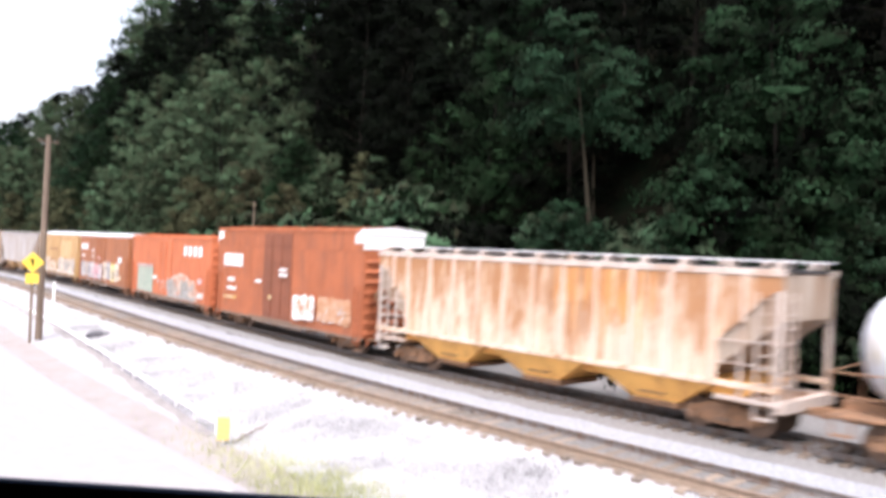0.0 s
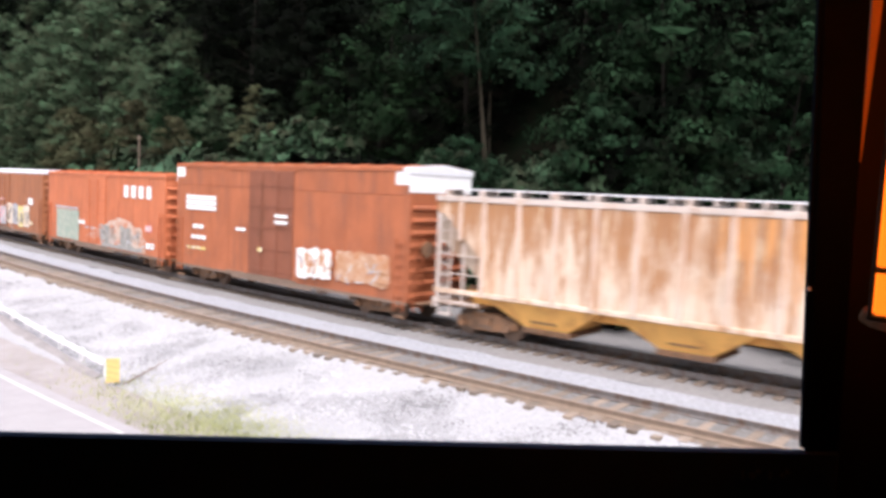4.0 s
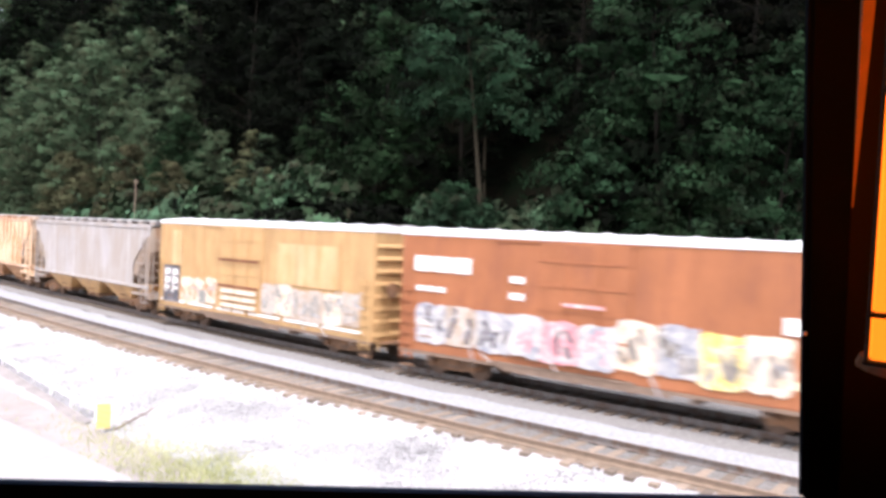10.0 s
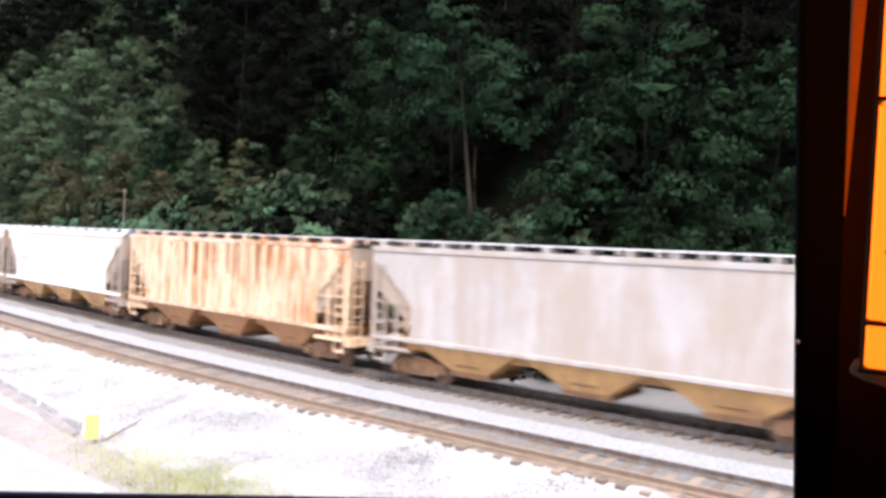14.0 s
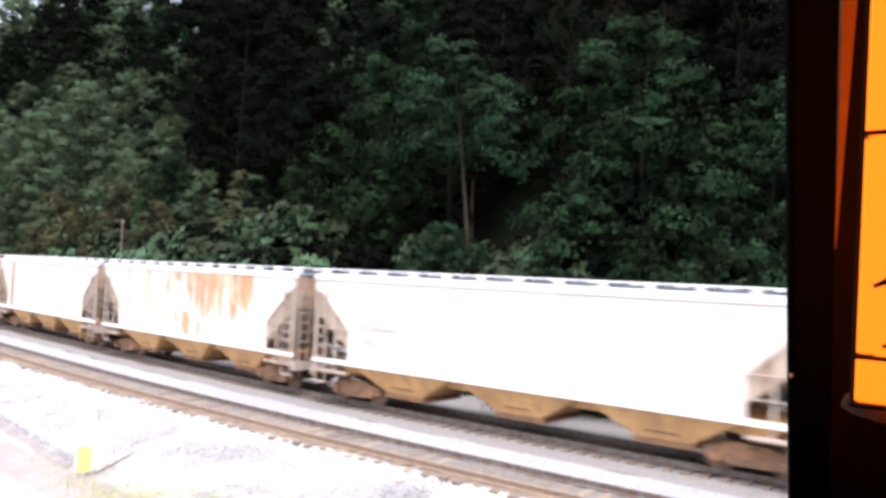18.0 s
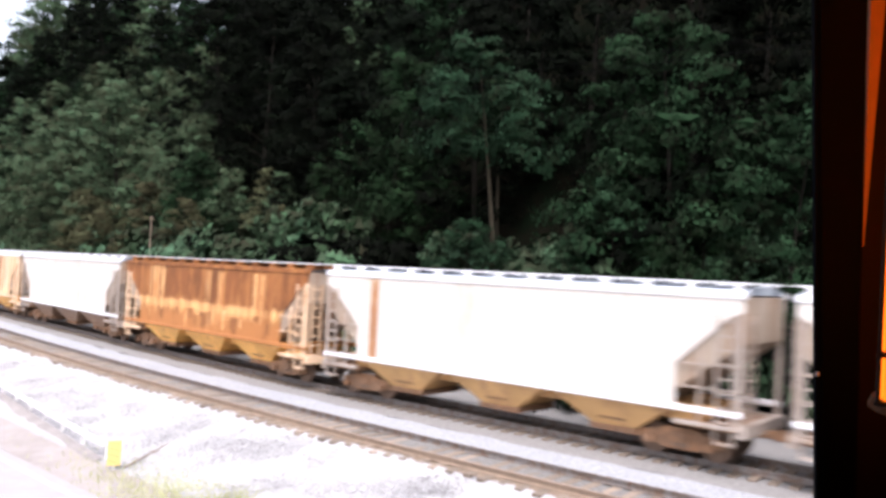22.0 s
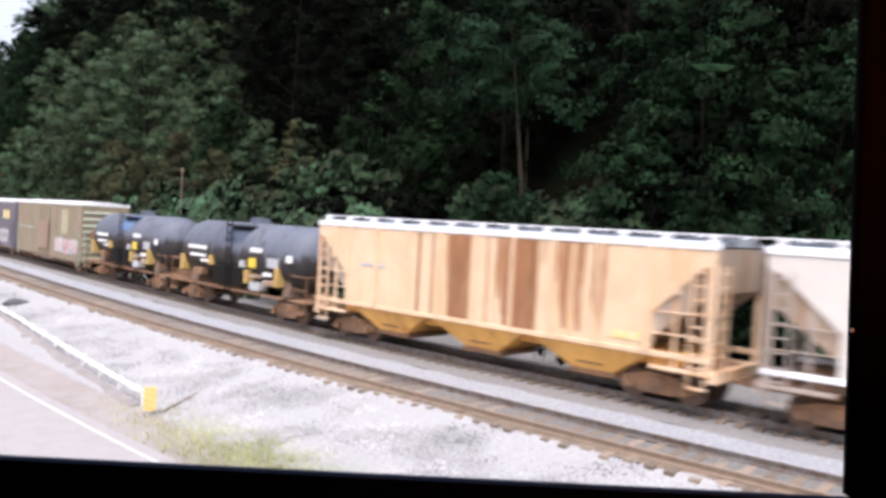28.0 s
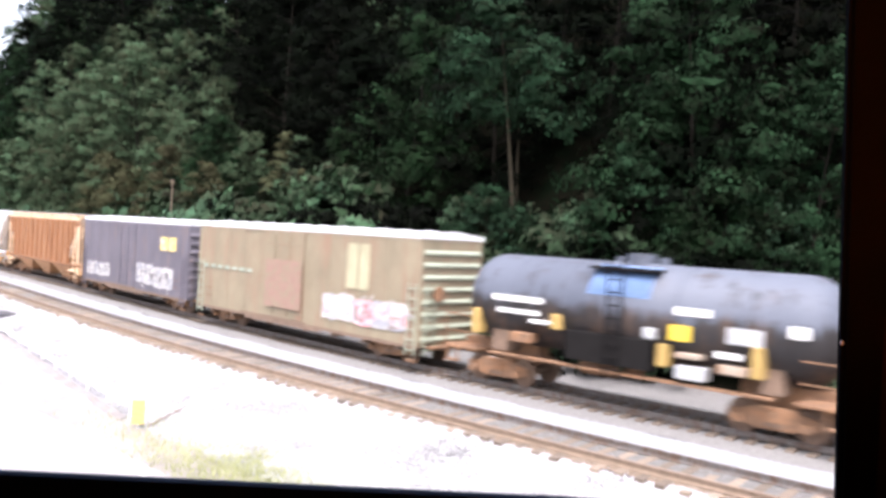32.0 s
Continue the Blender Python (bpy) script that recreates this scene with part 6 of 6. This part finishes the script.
    # power cables along the road
    for k, (dy, z) in enumerate(((0.3, 9.6), (-0.3, 9.2))):
        bm = bmesh.new()
        n = 14
        pts = [Vector((-43.8 + 51.0 * i / n, 15.7 + dy - 0.4 * i / n, z - 0.2 * 4 * (i / n) * (1 - i / n))) for i in range(n + 1)]
        rings = [[bm.verts.new(q + Vector((0, 0.005 * math.cos(j * math.tau / 5), 0.005 * math.sin(j * math.tau / 5)))) for j in range(5)] for q in pts]
        for i in range(n):
            for j in range(5):
                bm.faces.new((rings[i][j], rings[i][(j + 1) % 5], rings[i + 1][(j + 1) % 5], rings[i + 1][j]))
        tagged(part("power_cable", bm, M["cable"], None), "thin dark power cable strung between wooden poles", "cable")
    po2 = copy_thing(po, pose(7.2, 15.3, -1.1))
    # white post by the near track
    x, y = -59.3, 22.1
    wp = tagged(part("marker_post", solid((-0.09, 0.09, -0.05, 0.05, -0.3, 1.69)), M["white"], None, at=pose(x, y, -0.45, 0, 0, 20), bevel=0.01), "plain white marker post beside the track", "post")
    # dead branches on the gravel by the marker
    for p, q, forks in (((-19.2, 12.1, -0.94), (-20.2, 14.2, -0.72), 4), ((-18.3, 13.7, -0.87), (-18.5, 15.2, -0.72), 5), ((-17.1, 14.6, -0.88), (-17.6, 16.2, -0.66), 4)):
        rng = np.random.default_rng(int(p[1] * 10))
        bm = bmesh.new()
        p, q = Vector(p), Vector(q)
        rod(bm, p, q, 0.028, 6, 0.012)
        for k in range(forks):
            f = p.lerp(q, float(rng.uniform(0.15, 0.8)))
            rod(bm, f, f + Vector((float(rng.normal()) * 0.25, float(rng.normal()) * 0.25, float(rng.uniform(0.02, 0.12)))), 0.014, 5, 0.006)
        tagged(part("dead_branch", bm, M["pole"], None), "bare grey-brown dead branch lying on the gravel", "branch")
    # dark boulder on the gravel
    rng = np.random.default_rng(8)
    bm = bmesh.new()
    bmesh.ops.create_icosphere(bm, subdivisions=2, radius=0.5)
    for v in bm.verts:
        v.co = Vector((v.co.x * 1.5, v.co.y * 0.9, v.co.z * 0.62)) * float(1 + rng.normal() * 0.1)
    x, y = -41.42, 17.92
    tagged(part("boulder", bm, M["rock"], None, at=pose(float(x), float(y), -0.62, 0, 4, 67)), "dark grey boulder lying on white gravel", "rock")


roadside()


def loose():
    """Stones over the gravel and grass at the verge."""
    rng = np.random.default_rng(31)
    verts, faces = [], []
    ico = [(0.0, 0.0, 1.0), (0.9, 0.0, 0.1), (0.2, 0.85, 0.0), (-0.75, 0.5, 0.1), (-0.7, -0.55, 0.0), (0.25, -0.9, 0.05)]
    tri = [(0, 1, 2), (0, 2, 3), (0, 3, 4), (0, 4, 5), (0, 5, 1)]
    prof = np.array([(S2 + 0.9, -0.2), (S2 + 1.4, -0.3), (S2 + 2.2, -0.5), (S2 + 3.2, -0.68), (S2 + 4.4, -0.86), (10.8, -0.98), (11.4, -1.04)])
    for k in range(40000):
        s = 2 + 55 * rng.random() ** 1.5
        off = rng.uniform(S2 + 0.95, 10.9)
        if s > 18.5 and off > float(np.interp(s, [19.5, 22, 25, 28.5, 35, 46, 62, 120], [10.72, 10.46, 10.15, 9.8, 9.25, 8.75, 8.5, 8.4])):
            continue
        x, y, t = along(s, off)
        z = np.interp(off, prof[:, 0], prof[:, 1])
        r = rng.uniform(0.02, 0.062)
        a = rng.uniform(0, math.tau)
        ca, sa = math.cos(a), math.sin(a)
        h = rng.uniform(0.5, 1.0)
        b = len(verts)
        for p, q, w in ico:
            verts.append((float(x + (p * ca - q * sa) * r), float(y + (p * sa + q * ca) * r), float(z + w * r * h)))
        faces += [(b + i, b + j, b + m) for i, j, m in tri]
    tagged(hang("gravel_stones", sheet("gravel_stones", verts, faces, M["stone"])), "loose white stones scattered over the apron", "gravel", kind="stuff")
    verts, faces = [], []
    for k in range(15000):
        s = rng.normal(12.4, 3.0)
        off = rng.normal(10.6, 0.85)
        if not 9.3 < off < 12.4:
            continue
        x, y, t = along(s, off)
        z = np.interp(off, [9, 10.8, 11.4, 12.4], [-0.9, -0.98, -1.04, -1.04])
        h = rng.uniform(0.05, 0.17)
        a = rng.uniform(0, math.tau)
        w = 0.012
        dx, dy = rng.normal(size=2) * h * 0.35
        b = len(verts)
        verts += [(float(x - w * math.cos(a)), float(y - w * math.sin(a)), float(z)), (float(x + w * math.cos(a)), float(y + w * math.sin(a)), float(z)), (float(x + dx), float(y + dy), float(z + h))]
        faces.append((b, b + 1, b + 2))
    tagged(hang("verge_grass", sheet("verge_grass", verts, faces, M["grass"])), "short yellow-green grass at the edge of the gravel", "grass", kind="stuff")


loose()
build_ties()


# ---- what moves: the train, stopped for a while and then rolling ----
ADVANCE = [(0.0, -0.1), (0.1, 0.75), (0.3, 1.35), (3.1, 1.35), (3.3, 3.0), (3.5, 4.65), (5.5, 20.3), (6.0, 24.6), (6.5, 28.4), (7.0, 32.78), (8.5, 45.1), (9.0, 48.9), (11.0, 65.1), (13.0, 81.32), (14.5, 93.82), (17.0, 114.49),
           (19.0, 130.68), (21.5, 151.46), (23.5, 167.78), (25.5, 184.59), (27.5, 201.65), (28.5, 210.2), (30.0, 222.92), (31.5, 235.88), (32.0, 240.25)]


def motions():
    times = sorted({0.0, 0.1, 0.3, 3.1, 3.3, 3.5, 5.5, 6.5} | {float(t) for t in range(4, 33)})
    ta, va = zip(*ADVANCE)
    for car, u in TRAIN:
        rows = []
        for t in times:
            s = u - float(np.interp(t, ta, va))
            x, y, th = along(s)
            rows.append((t, pose(float(x), float(y), 0.0, 0, 0, -math.degrees(float(th)))))
        walk(car, rows)
    # every wheel rolls with its car: radius 0.42 m
    beats = [0.0, 0.05, 0.1, 0.3, 3.1] + [3.1 + 0.06 * i for i in range(1, 482)] + [32.0]
    angles = [math.degrees(float(np.interp(t, ta, va)) / 0.42) for t in beats]
    for wheel, dx, y, turn in WHEELS:
        walk(wheel, [(t, pose(dx, y, 0.42, 0, g, 0) @ pose(0, 0, 0, 0, 0, turn)) for t, g in zip(beats, angles)])


motions()
